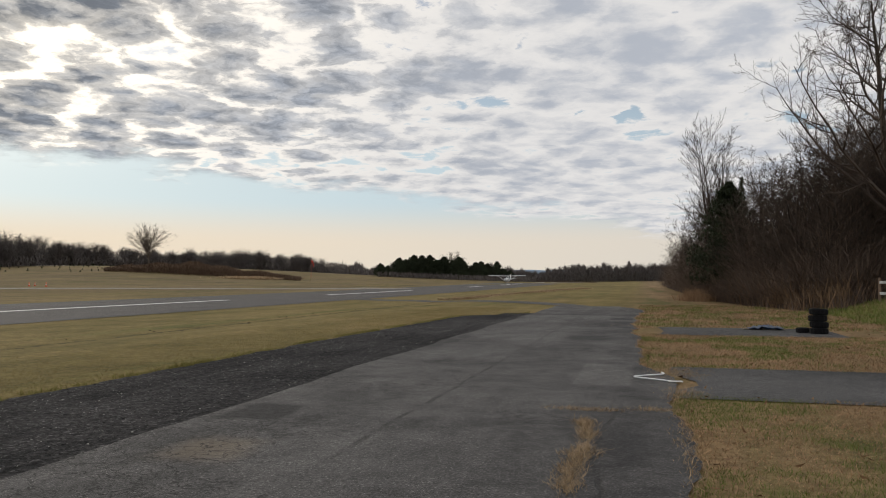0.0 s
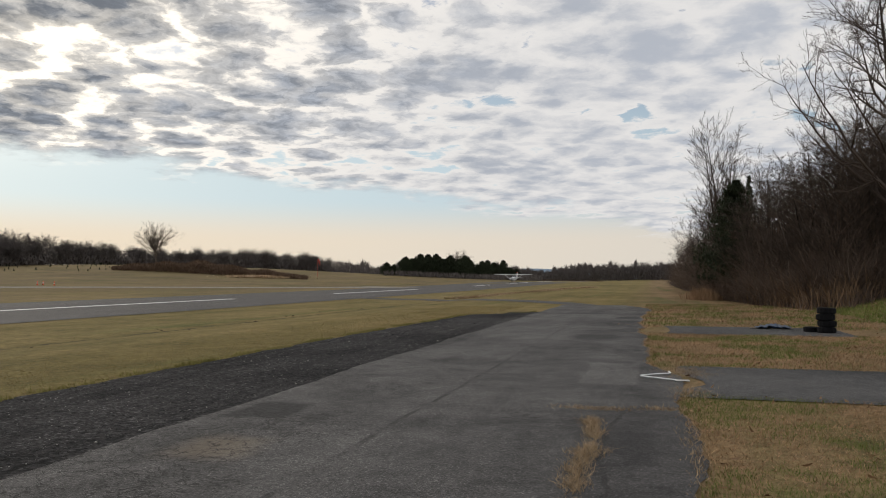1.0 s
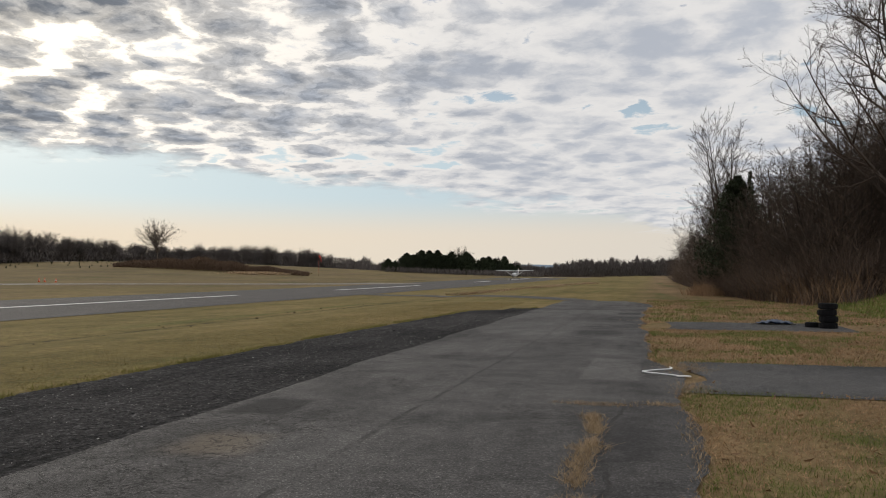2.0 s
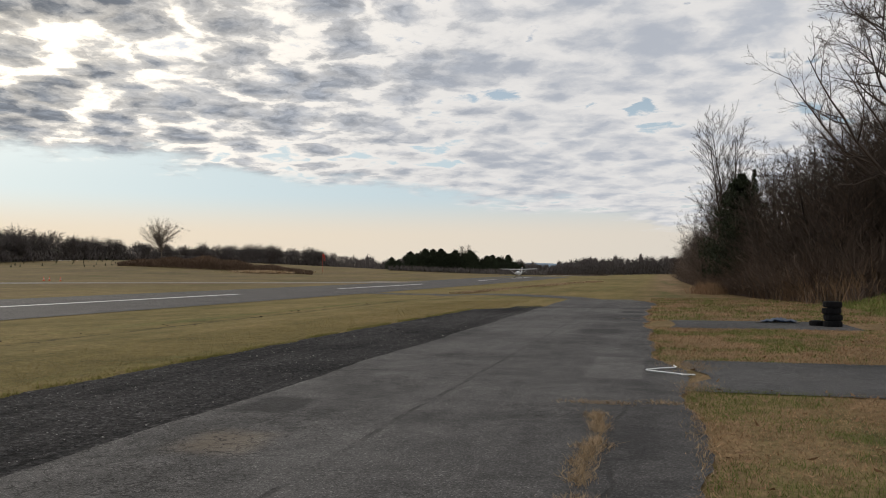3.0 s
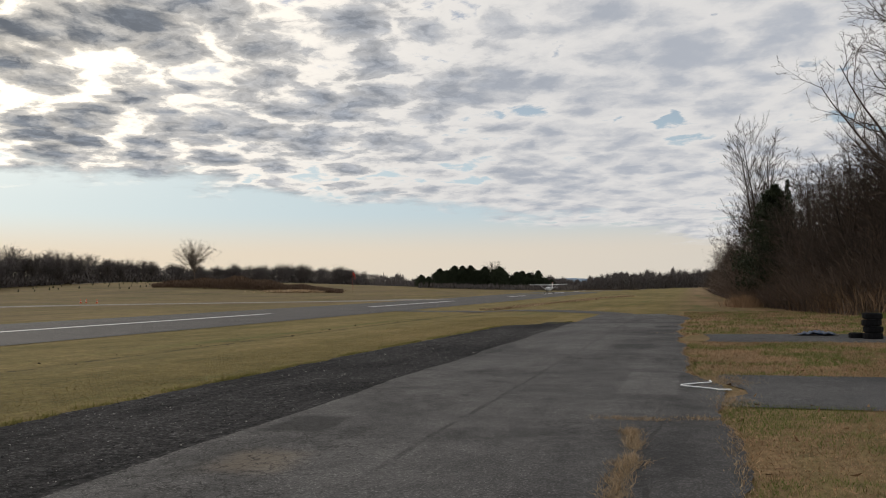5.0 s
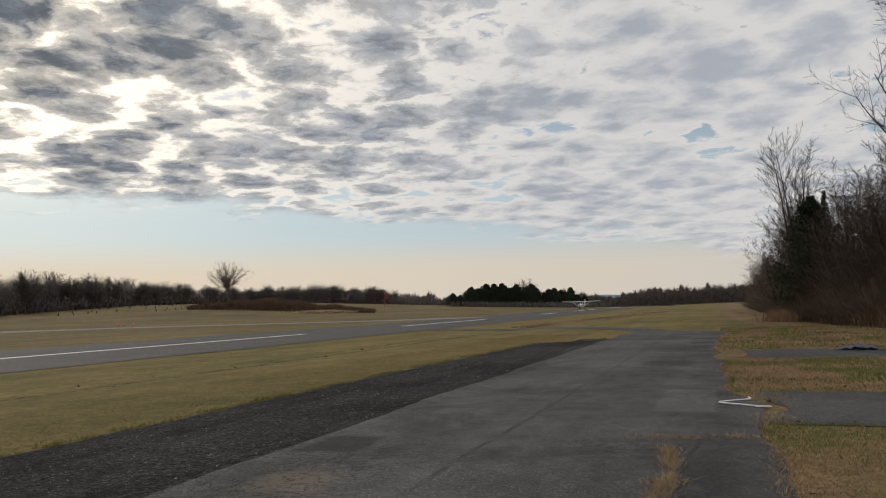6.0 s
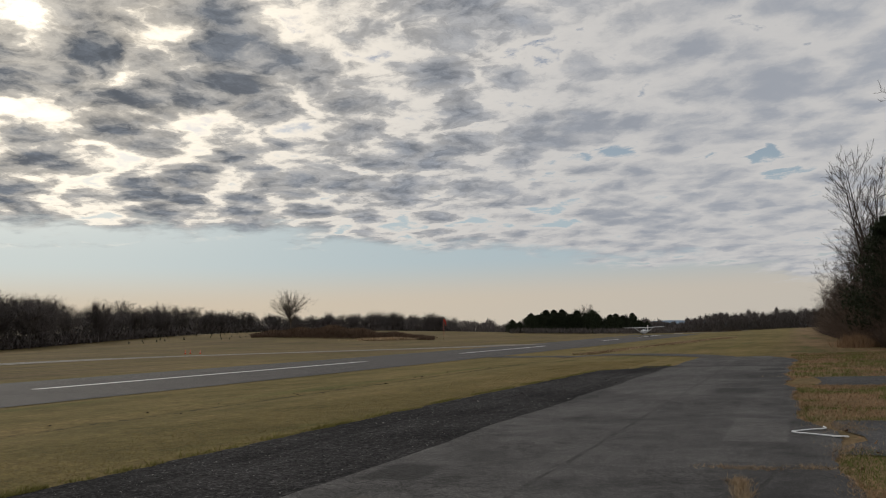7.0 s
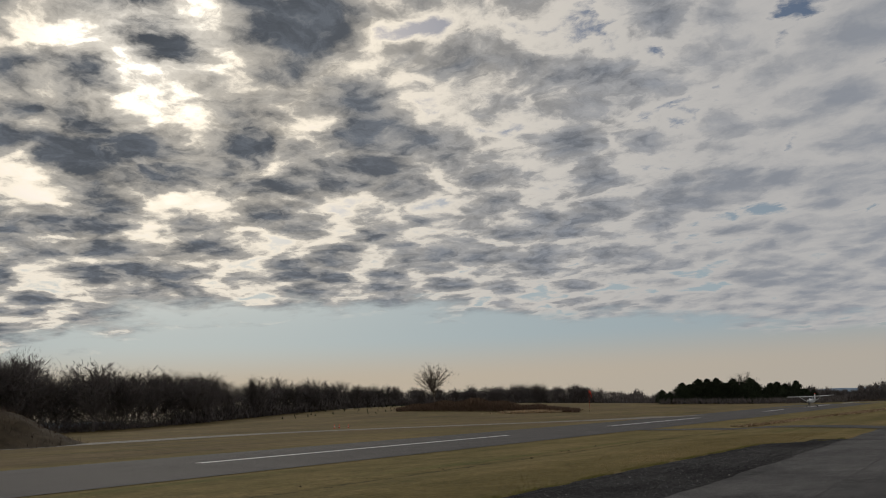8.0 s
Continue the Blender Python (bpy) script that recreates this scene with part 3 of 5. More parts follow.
def again(tree, x, y, turn=0.0, size=1.0, tall=1.0):
    c = copy_thing(tree, Matrix.Identity(4))
    return put(c, x, y, turn, size, 0.0, tall)


rng = np.random.default_rng(5)

# ---- far woods across the runway ----
# pieces, shoots, length ratio, angle, bend, upward
FAR_PLAN = limb_plan((5, 24, 0.76, 54, 0.04, 0.035, 0.30, 0.16), (4, 10, 0.38, 36, 0.05, 0.05), (2, 26, 0.50, 50, 0.08, 0.03), (1, 0, 0, 0, 0.1, 0.0))
FAR_TREES = [tagged(bare_tree(20 + k, 15.0, FAR_PLAN, 0.012, 0.010, HAZED_BARK, HAZED_BARK, bole=0.54, wide=0.030, dome=1700), "tall leafless tree in the far wood", "tree", "trees of the far wood") for k in range(5)]


def far_line(az):
    """Distance and tree height of the far wood's edge by bearing."""
    d = np.interp(az, [-75, -56, -50, -42, -36, -30, -24, -20, -15, -9], [150, 190, 215, 240, 290, 340, 400, 430, 430, 440])
    h = np.interp(az, [-75, -50, -42, -38, -34, -30, -26, -23, -18, -14, -9], [19, 20, 19.0, 16.8, 14.6, 13.2, 11.4, 9.8, 10.8, 12.8, 11.8])
    return float(d), float(h)


spots = []
az = -60.0
while az < -9.0:
    d, h = far_line(az)
    for row in range(2):
        a2 = az + rng.normal(0, 0.5)
        spots.append((a2, d + row * 14 + rng.normal(0, 4), h * (0.82 + 0.34 * rng.random()) * (0.93 + 0.06 * row)))
    az += 215.0 / d * (0.75 + 0.5 * rng.random())
used = 0
for a2, d, h in spots:
    x, y = around(a2, d)
    if used < len(FAR_TREES):
        put(FAR_TREES[used], x, y, rng.random() * 360, h / 15.0)
    else:
        again(FAR_TREES[int(rng.integers(0, 5))], x, y, rng.random() * 360, h / 15.0, 0.9 + 0.2 * rng.random())
    used += 1
# saplings, brush and shade among their trunks
n = 190000
pa = rng.uniform(-60, -8, n)
dh = np.array([far_line(a) for a in pa])
pd = dh[:, 0] + rng.uniform(0, 34, n)
px_, py_ = pd * np.sin(np.radians(pa)), pd * np.cos(np.radians(pa))
lump = np.array([noise.noise(Vector((x * 0.05, y * 0.05, 0.0))) for x, y in zip(px_, py_)])
pz = land(px_, py_) + rng.random(n) ** 1.15 * dh[:, 1] * (0.66 + 0.26 * lump)
v, t = sticks(rng, np.stack([px_, py_, pz], 1), 1.0, 0.24, 1.2)
stuff("far_wood_undergrowth", v, t, HAZED_BARK, "dense dark leafless undergrowth in the far wood", "undergrowth")

n = 16000
pa = rng.uniform(-40, -9, n)
dh = np.array([far_line(a) for a in pa])
pd = dh[:, 0] + rng.uniform(-3, 8, n)
px_, py_ = pd * np.sin(np.radians(pa)), pd * np.cos(np.radians(pa))
v, t = sticks(rng, np.stack([px_, py_, land(px_, py_) + rng.random(n) * 3.0], 1), 1.6, 0.5, 0.5)
stuff("far_wood_brambles", v, t, HAZED_BARK, "dark brambles at the far wood's foot", "undergrowth")

# the lone broad tree above the far wood
LONE_PLAN = limb_plan((5, 48, 1.10, 58, 0.03, 0.03, 0.40, 0.12), (6, 10, 0.26, 32, 0.02, 0.04), (3, 26, 0.45, 42, 0.04, 0.03), (1, 0, 0, 0, 0.2, 0.0))
lone = tagged(bare_tree(77, 20.0, LONE_PLAN, 0.022, 0.017, PALE_BARK, PALE_BARK, name="lone_tree", bole=0.46, wide=0.030, dome=1500, dome_wide=0.44), "pale leafless tree with a wide rounded crown", "tree")
put(lone, *around(-21.35, 380), 30, 1.06)
lone_2 = tagged(copy_thing(lone, Matrix.Identity(4)), "leafless round-crowned tree behind the cedars", "tree")
put(lone_2, *around(0.68, 345), 140, 0.66)

# ---- cedars beyond the runway ----
cedar_0 = tagged(cedar(3, 7.6, 8.4, 9000, 0.55, skirt=0.0), "dark green cedar in a dense clump", "cedar tree", "cedars beyond the runway")
cedar_1 = tagged(cedar(4, 7.8, 7.2, 9000, 0.55, skirt=0.0), "dark green cedar in a dense clump", "cedar tree", "cedars beyond the runway")
CEDARS = [(-4.75, 318, 0.72), (-4.2, 322, 0.62), (-3.3, 326, 1.05), (-2.8, 330, 1.12), (-2.2, 325, 1.15), (-1.6, 330, 1.1), (-1.0, 326, 1.12), (-0.4, 332, 1.02), (0.1, 328, 1.1),
          (0.7, 330, 1.05), (1.2, 326, 1.12), (1.6, 330, 0.95), (2.5, 330, 1.0), (2.9, 335, 1.05), (3.4, 338, 0.9), (4.1, 345, 0.95), (4.6, 348, 0.8), (5.1, 350, 0.7)]
for k, (a, d, size) in enumerate(CEDARS):
    x, y = around(a, d)
    if k < 2:
        put((cedar_0, cedar_1)[k], x, y, 40 * k, size)
    else:
        again((cedar_0, cedar_1)[k % 2], x, y, 67 * k, size, 0.88 + 0.30 * rng.random())
# low scrub under the cedars
n = 6000
pa, pd = rng.uniform(-5, 7, n), rng.uniform(312, 350, n)
px_, py_ = pd * np.sin(np.radians(pa)), pd * np.cos(np.radians(pa))
v, t = sticks(rng, np.stack([px_, py_, land(px_, py_) + rng.random(n) * 1.6], 1), 1.2, 0.4, 0.4)
stuff("cedar_scrub", v, t, HAZED_BARK, "dark scrub at the foot of the cedars", "scrub")

# ---- woods at the runway's end ----
used = 0
for k in range(46):
    a = 4.5 + 12.6 * (k + rng.random()) / 46
    h = np.interp(a, [4.5, 7.5, 9.0, 11, 17.5], [8.0, 8.5, 13.0, 15.5, 13.5]) * (0.85 + 0.3 * rng.random())
    again(FAR_TREES[int(rng.integers(0, 5))], *around(a, 610 + rng.uniform(-15, 40)), rng.random() * 360, h / 15.0)
n = 26000
pa, pd = rng.uniform(3.5, 18, n), rng.uniform(590, 650, n)
px_, py_ = pd * np.sin(np.radians(pa)), pd * np.cos(np.radians(pa))
top = np.interp(pa, [3.5, 7.5, 9.0, 11, 18], [7.0, 8.0, 12.0, 14.5, 13.0])
v, t = sticks(rng, np.stack([px_, py_, land(px_, py_) + rng.random(n) * top * (0.72 + 0.22 * np.sin(pa * 5.3) * np.sin(pa * 2.1 + 1) + 0.14 * np.sin(pa * 13.7))], 1), 2.4, 0.5, 0.45)
stuff("runway_end_wood", v, t, HAZED_BARK, "grey-brown leafless wood at the runway's end", "wood")
# distant woodland between
n = 15000
pa, pd = rng.uniform(-12, 6, n), rng.uniform(720, 900, n)
px_, py_ = pd * np.sin(np.radians(pa)), pd * np.cos(np.radians(pa))
v, t = sticks(rng, np.stack([px_, py_, land(px_, py_) + rng.random(n) ** 1.2 * (11 + 4 * np.sin(pa * 3.1) * np.sin(pa * 1.3))], 1), 4.0, 0.9, 0.25)
stuff("distant_wood", v, t, HAZED_BARK, "distant hazy leafless woodland", "wood")


def ridge():
    """A low hill far behind the woods, aerial haze painted into its blue colour."""
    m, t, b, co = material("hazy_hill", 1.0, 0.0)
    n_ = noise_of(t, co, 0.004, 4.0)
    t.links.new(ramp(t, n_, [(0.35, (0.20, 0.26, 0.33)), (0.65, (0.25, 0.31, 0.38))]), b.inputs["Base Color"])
    verts, faces = [], []
    rows = 120
    for i in range(rows):
        a = -60 + 130 * i / (rows - 1)
        h = 26 + 9 * math.sin(i * 0.21) + 6 * math.sin(i * 0.53 + 1) + 2 * math.sin(i * 1.9)
        for d, z in ((2300, -2.0), (2600, h * 0.8), (3000, h * 1.15)):
            x, y = around(a, d)
            verts.append((x, y, z))
    for i in range(rows - 1):
        for j in range(2):
            k = i * 3 + j
            faces.append((k, k + 3, k + 4, k + 1))
    return mesh_of("distant_hills", verts, faces, m, True)


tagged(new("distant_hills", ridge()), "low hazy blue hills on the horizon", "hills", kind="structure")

# ---- russet brush and saplings beyond the track ----
n = 30000
k = rng.random(n)
pa = -24.2 + 13.5 * k
pd = 292 - 60 * k + rng.uniform(-9, 13, n)
px_, py_ = pd * np.sin(np.radians(pa)), pd * np.cos(np.radians(pa))
hump = 4.0 * np.minimum(1, np.minimum(k * 5, (1 - k) * 2.2)) * (0.75 + 0.25 * np.sin(k * 25) * np.sin(k * 11))
v, t = sticks(rng, np.stack([px_, py_, land(px_, py_) + rng.random(n) * hump], 1), 0.8, 0.20, 0.6)
stuff("russet_brush", v, t, RED_BRUSH, "low russet brush on a rise beyond the track", "brush")
sapling = tagged(cedar(9, 1.7, 1.3, 260, 0.3, "young_conifer"), "young conifer in a planted row", "conifer", "planted young conifers")
count = 0
for row in range(7):
    for k in range(16):
        a = -32.5 + 8.5 * (k + 0.15 * rng.normal()) / 15 + row * 0.25
        d = 268 + row * 17 + (a + 32) * 2.0 + rng.normal(0, 5)
        if rng.random() < 0.35:
            continue
        if count == 0:
            put(sapling, *around(a, d), 0, 0.5)
        else:
            again(sapling, *around(a, d), rng.random() * 360, 0.32 + 0.34 * rng.random())
        count += 1

# ---- the wood beside the taxiway ----
NEAR_PLAN = limb_plan((9, 22, 0.42, 46, 0.05, 0.04, 0.20, 0.60), (5, 9, 0.44, 44, 0.11, 0.06), (3, 16, 0.50, 44, 0.16, 0.04), (1, 0, 0, 0, 0.22, 0.02))
STEM_PLAN = limb_plan((10, 18, 0.34, 30, 0.03, 0.04, 0.32, 0.5), (5, 8, 0.42, 34, 0.09, 0.09), (3, 12, 0.45, 38, 0.14, 0.06), (1, 0, 0, 0, 0.2, 0.03))
BIG_PLAN = limb_plan((10, 24, 0.50, 52, 0.045, 0.03, 0.24, 0.70), (8, 12, 0.40, 40, 0.10, 0.07), (5, 9, 0.42, 40, 0.12, 0.05), (3, 10, 0.45, 40, 0.14, 0.03), (1, 0, 0, 0, 0.2, 0.0))
many_stem = tagged(bare_tree(41, 18.0, STEM_PLAN, 0.013, 0.015, BARK, TWIG, stems=4, name="multi_stem_tree"), "tall slender leafless tree with several stems", "tree")
put(many_stem, *around(20.2, 78), 15, 1.08)
big_tree = tagged(bare_tree(52, 22.0, BIG_PLAN, 0.007, 0.0145, BARK, TWIG, sides=3, name="big_bare_tree", wide=0.007), "tall spreading leafless tree at the wood's edge", "tree")
put(big_tree, *around(31.2, 50), 75, 1.0)
WOOD_TREES = [tagged(bare_tree(60 + k, 13.0, NEAR_PLAN, 0.008, 0.0095, BARK, TWIG, name="bare_tree"), "leafless tree in the roadside wood", "tree", "trees of the roadside wood") for k in range(3)]
WOOD = []
r3 = np.random.default_rng(33)
for k in range(84):
    # bearing, distance behind the wood's front, size; lower towards the far end
    a = 16.9 + 18.5 * (k + 0.6 * r3.random()) / 84
    front_d = float(np.interp(a, [16.6, 17.2, 18.0, 19.5, 22, 25, 28, 31, 40], [150, 112, 84, 67, 55, 49, 47, 50, 46]))
    d = front_d + (3.0, 10.0, 20.0)[k % 3] + 2.0 * r3.random()
    top_el = float(np.interp(a, [16.6, 17.5, 18.5, 19.5, 21, 23, 26, 30, 36], [1.9, 3.6, 5.6, 6.6, 6.8, 8.4, 9.0, 10.6, 11.0]))
    h = (EYE + d * math.tan(radians(top_el))) * (0.70 + 0.32 * r3.random())
    WOOD.append((a, d, h / 11.6))
for k, (a, d, size) in enumerate(WOOD):
    x, y = around(a, d)
    if k < 3:
        put(WOOD_TREES[k], x, y, 50 * k, size)
    else:
        again(WOOD_TREES[k % 3], x, y, 77 * k, size, 0.95 + 0.15 * rng.random())
wood_cedar = tagged(cedar(12, 9.6, 6.4, 22000, 0.22, skirt=0.10), "dark green cedar among bare trees", "cedar tree")
put(wood_cedar, *around(20.8, 64), 0, 1.0)
tall_cedar = tagged(cedar(13, 11.6, 3.0, 3600, 0.18, skirt=0.2), "slender dark cedar with a thin top", "cedar tree")
put(tall_cedar, *around(21.7, 70), 0, 0.93)


def wood_edge(az):
    """Distance of the wood's front by bearing, and the height of its tangle."""
    d = np.interp(az, [16.6, 17.2, 18.0, 19.5, 22, 25, 28, 31, 40], [150, 112, 84, 67, 55, 49, 47, 50, 46])
    h = np.interp(az, [16.6, 17.2, 18.0, 19.5, 22, 25, 28, 31, 40], [4.6, 4.2, 4.6, 4.6, 5.2, 5.6, 6.4, 7.5, 8.0])
    return d, h


n = 110000
pa = 16.6 + 20 * rng.random(n) ** 1.1
d0, h0 = wood_edge(pa)
pd = d0 + rng.random(n) ** 1.6 * 24
px_, py_ = pd * np.sin(np.radians(pa)), pd * np.cos(np.radians(pa))
lump = np.array([noise.noise(Vector((x * 0.30, y * 0.30, 0.0))) for x, y in zip(px_, py_)])
front = np.clip((pd - d0) / 5.0, 0.12, 1)
pz = land(px_, py_) + rng.random(n) ** 1.5 * h0 * np.clip(0.90 + 1.4 * lump, 0.30, 1.8) * front
v, t = shoots_of(rng, np.stack([px_, py_, pz], 1), 1.1, 0.034, 1.1, 1.3)
stuff("wood_tangle", v, t, BRUSH, "dark brown tangle of bare stems and vines", "undergrowth")
# weeds and pale stalks along the wood's foot
n = 9000
pa = 18.5 + 13 * rng.random(n)
d0, h0 = wood_edge(pa)
pd = d0 - 0.5 + rng.normal(0, 1.1, n)
px_, py_ = pd * np.sin(np.radians(pa)), pd * np.cos(np.radians(pa))
v, t = shoots_of(rng, np.stack([px_, py_, land(px_, py_)], 1), 0.8, 0.03, 0.5, 0.6)
stuff("edge_weeds", v, t, BRUSH, "dry brown weeds along the wood's foot", "weeds")
n = 1500
pa = rng.normal(25.5, 2.4, n)
d0, h0 = wood_edge(pa)
pd = d0 - 0.8 + rng.normal(0, 0.9, n)
px_, py_ = pd * np.sin(np.radians(pa)), pd * np.cos(np.radians(pa))
v, t = shoots_of(rng, np.stack([px_, py_, land(px_, py_)], 1), 1.1, 0.045, 0.35, 0.7)
stuff("pale_weeds", v, t, RUST_GRASS, "pale tan seed-headed weeds before the wood", "weeds")
n = 2600
pa, pd = rng.normal(18.8, 0.55, n), rng.normal(65, 1.4, n)
px_, py_ = pd * np.sin(np.radians(pa)), pd * np.cos(np.radians(pa))
v, t = shoots_of(rng, np.stack([px_, py_, land(px_, py_)], 1), 0.75, 0.035, 0.25, 0.4)
stuff("russet_grass", v, t, RUST_GRASS, "tall russet grass clump before the wood", "grass")

# grassy rise and a low dark band of sticks at the runway's far side
n = 5000
k = rng.random(n)
pa = 4.9 + 6.6 * k
pd = 330 + 70 * k + rng.normal(0, 1.0, n)
px_, py_ = pd * np.sin(np.radians(pa)), pd * np.cos(np.radians(pa))
v, t = sticks(rng, np.stack([px_, py_, land(px_, py_) + rng.random(n) * 0.55 * (1.2 - k)], 1), 0.4, 0.3, 0.5)
stuff("low_hedge", v, t, BRUSH, "low dark band along the runway's far end", "hedge")
n = 3500
pa, pd = rng.normal(-14.0, 1.0, n), rng.normal(232, 2.0, n)
px_, py_ = pd * np.sin(np.radians(pa)), pd * np.cos(np.radians(pa))
v, t = sticks(rng, np.stack([px_, py_, land(px_, py_) + rng.random(n) * 0.5], 1), 0.5, 0.5, 1.2)
stuff("straw_pile", v, t, STRAW, "pale cut straw in front of the russet brush", "straw")

# thin pale dead saplings in the wood's face
n = 46
segs = []
for k in range(n):
    a = 19 + 13 * rng.random()
    d0, h0 = wood_edge(a)
    x, y = around(a, float(d0) + 2.5 + 5 * rng.random())
    z, h, lean = lands(x, y), 3 + 4.5 * rng.random(), rng.normal(0, 0.12, 2)
    mid = (x + lean[0] * h * 0.5, y + lean[1] * h * 0.5, z + h * 0.5)
    segs.append((x, y, z, *mid, 0.05, 0.035))
    segs.append((*mid, x + lean[0] * h * 1.4, y + lean[1] * h * 1.4, z + h, 0.035, 0.012))
v, t = prisms(segs, 4)
stuff("dead_saplings", v, t, PALE_BARK, "thin pale dead stems in the wood's face", "saplings")

# ---- the light aircraft ----
def loft(rings, close=True, caps=True):
    bm = bmesh.new()
    rows = [[bm.verts.new(c) for c in ring] for ring in rings]
    n = len(rows[0])
    for a, b in zip(rows, rows[1:]):
        for k in range(n if close else n - 1):
            m = (k + 1) % n
            bm.faces.new((a[k], a[m], b[m], b[k]))
    if caps:
        bm.faces.new(rows[0][::-1])
        bm.faces.new(rows[-1])
    bmesh.ops.recalc_face_normals(bm, faces=bm.faces)
    return bm


def hull_ring(x, half, lo, hi, square=2.6, n=20):
    out = []
    for k in range(n):
        a = 2 * math.pi * k / n
        c, s_ = math.cos(a), math.sin(a)
        out.append((x, half * math.copysign(abs(c) ** (2 / square), c), (lo + hi) / 2 + (hi - lo) / 2 * math.copysign(abs(s_) ** (2 / square), s_)))
    return out


def foil(chord, thick, at, n=7):
    """An aerofoil section around the point at its leading edge: x runs aft."""
    top, bottom = [], []
    for k in range(n):
        f = (k / (n - 1)) ** 1.6
        y = thick * chord * 2.6 * (math.sqrt(f) * 0.45 * (1 - f) + 0.12 * f * (1 - f))
        top.append((f, y))
        bottom.append((f, -0.45 * y))
    pts = top + bottom[-2:0:-1]
    return [(at[0] + f * chord, at[1], at[2] + z) for f, z in pts]


def tube(bm_points, radius, n=8, flat=1.0):
    v, f = prisms([(*a, *b, radius, radius) for a, b in zip(bm_points, bm_points[1:])], n)
    bm = bmesh.new()
    vs = [bm.verts.new(c) for c in v]
    for t in f:
        bm.faces.new([vs[int(i)] for i in t])
    return bm


def ring_bm(major, minor, centre, axis="Y", n=20, m=8, squash=1.0):
    """A tyre or ring about an axis."""
    bm = bmesh.new()
    rows = []
    for i in range(n):
        a = 2 * math.pi * i / n
        row = []
        for j in range(m):
            b = 2 * math.pi * j / m
            r = major + minor * math.cos(b)
            h = minor * squash * math.sin(b)
            c = (r * math.cos(a), h, r * math.sin(a)) if axis == "Y" else (r * math.cos(a), r * math.sin(a), h)
            row.append(bm.verts.new((c[0] + centre[0], c[1] + centre[1], c[2] + centre[2])))
        rows.append(row)
    for i in range(n):
        for j in range(m):
            bm.faces.new((rows[i][j], rows[(i + 1) % n][j], rows[(i + 1) % n][(j + 1) % m], rows[i][(j + 1) % m]))
    bmesh.ops.recalc_face_normals(bm, faces=bm.faces)
    return bm


def disc_bm(radius, half, centre, axis="Y", n=16):
    bm = bmesh.new()
    bmesh.ops.create_cone(bm, cap_ends=True, segments=n, radius1=radius, radius2=radius, depth=2 * half)
    if axis == "Y":
        bmesh.ops.rotate(bm, verts=bm.verts, cent=(0, 0, 0), matrix=Matrix.Rotation(math.pi / 2, 3, "X"))
    if axis == "X":
        bmesh.ops.rotate(bm, verts=bm.verts, cent=(0, 0, 0), matrix=Matrix.Rotation(math.pi / 2, 3, "Y"))
    bmesh.ops.translate(bm, verts=bm.verts, vec=centre)
    return bm


PLANE_PAINT = plain("aircraft_paint", (0.74, 0.74, 0.73), 0.35, 0.5, 0, 0.10, 2.0)
TRIM = plain("aircraft_trim", (0.06, 0.07, 0.09), 0.4, 0.5, 0, 0.15, 2.0)
RUBBER = plain("tyre_rubber", (0.008, 0.008, 0.009), 0.9, 0.15, 0, 0.35, 9.0, 0.3)
DARK_METAL = plain("dark_metal", (0.05, 0.05, 0.055), 0.45, 0.5, 0.6, 0.2, 5.0)
ALLOY = plain("alloy", (0.45, 0.45, 0.46), 0.35, 0.5, 0.8, 0.15, 5.0)
WINDOW, wt, wb, wc = material("aircraft_window", 0.08, 0.6)
wb.inputs["Base Color"].default_value = (0.02, 0.025, 0.03, 1)
LAMP_RED, lt, lb, lc = material("beacon_red", 0.3, 0.5)
lb.inputs["Base Color"].default_value = (0.6, 0.03, 0.02, 1)
lb.inputs["Emission Color"].default_value = (1.0, 0.08, 0.03, 1)
lb.inputs["Emission Strength"].default_value = 0.6


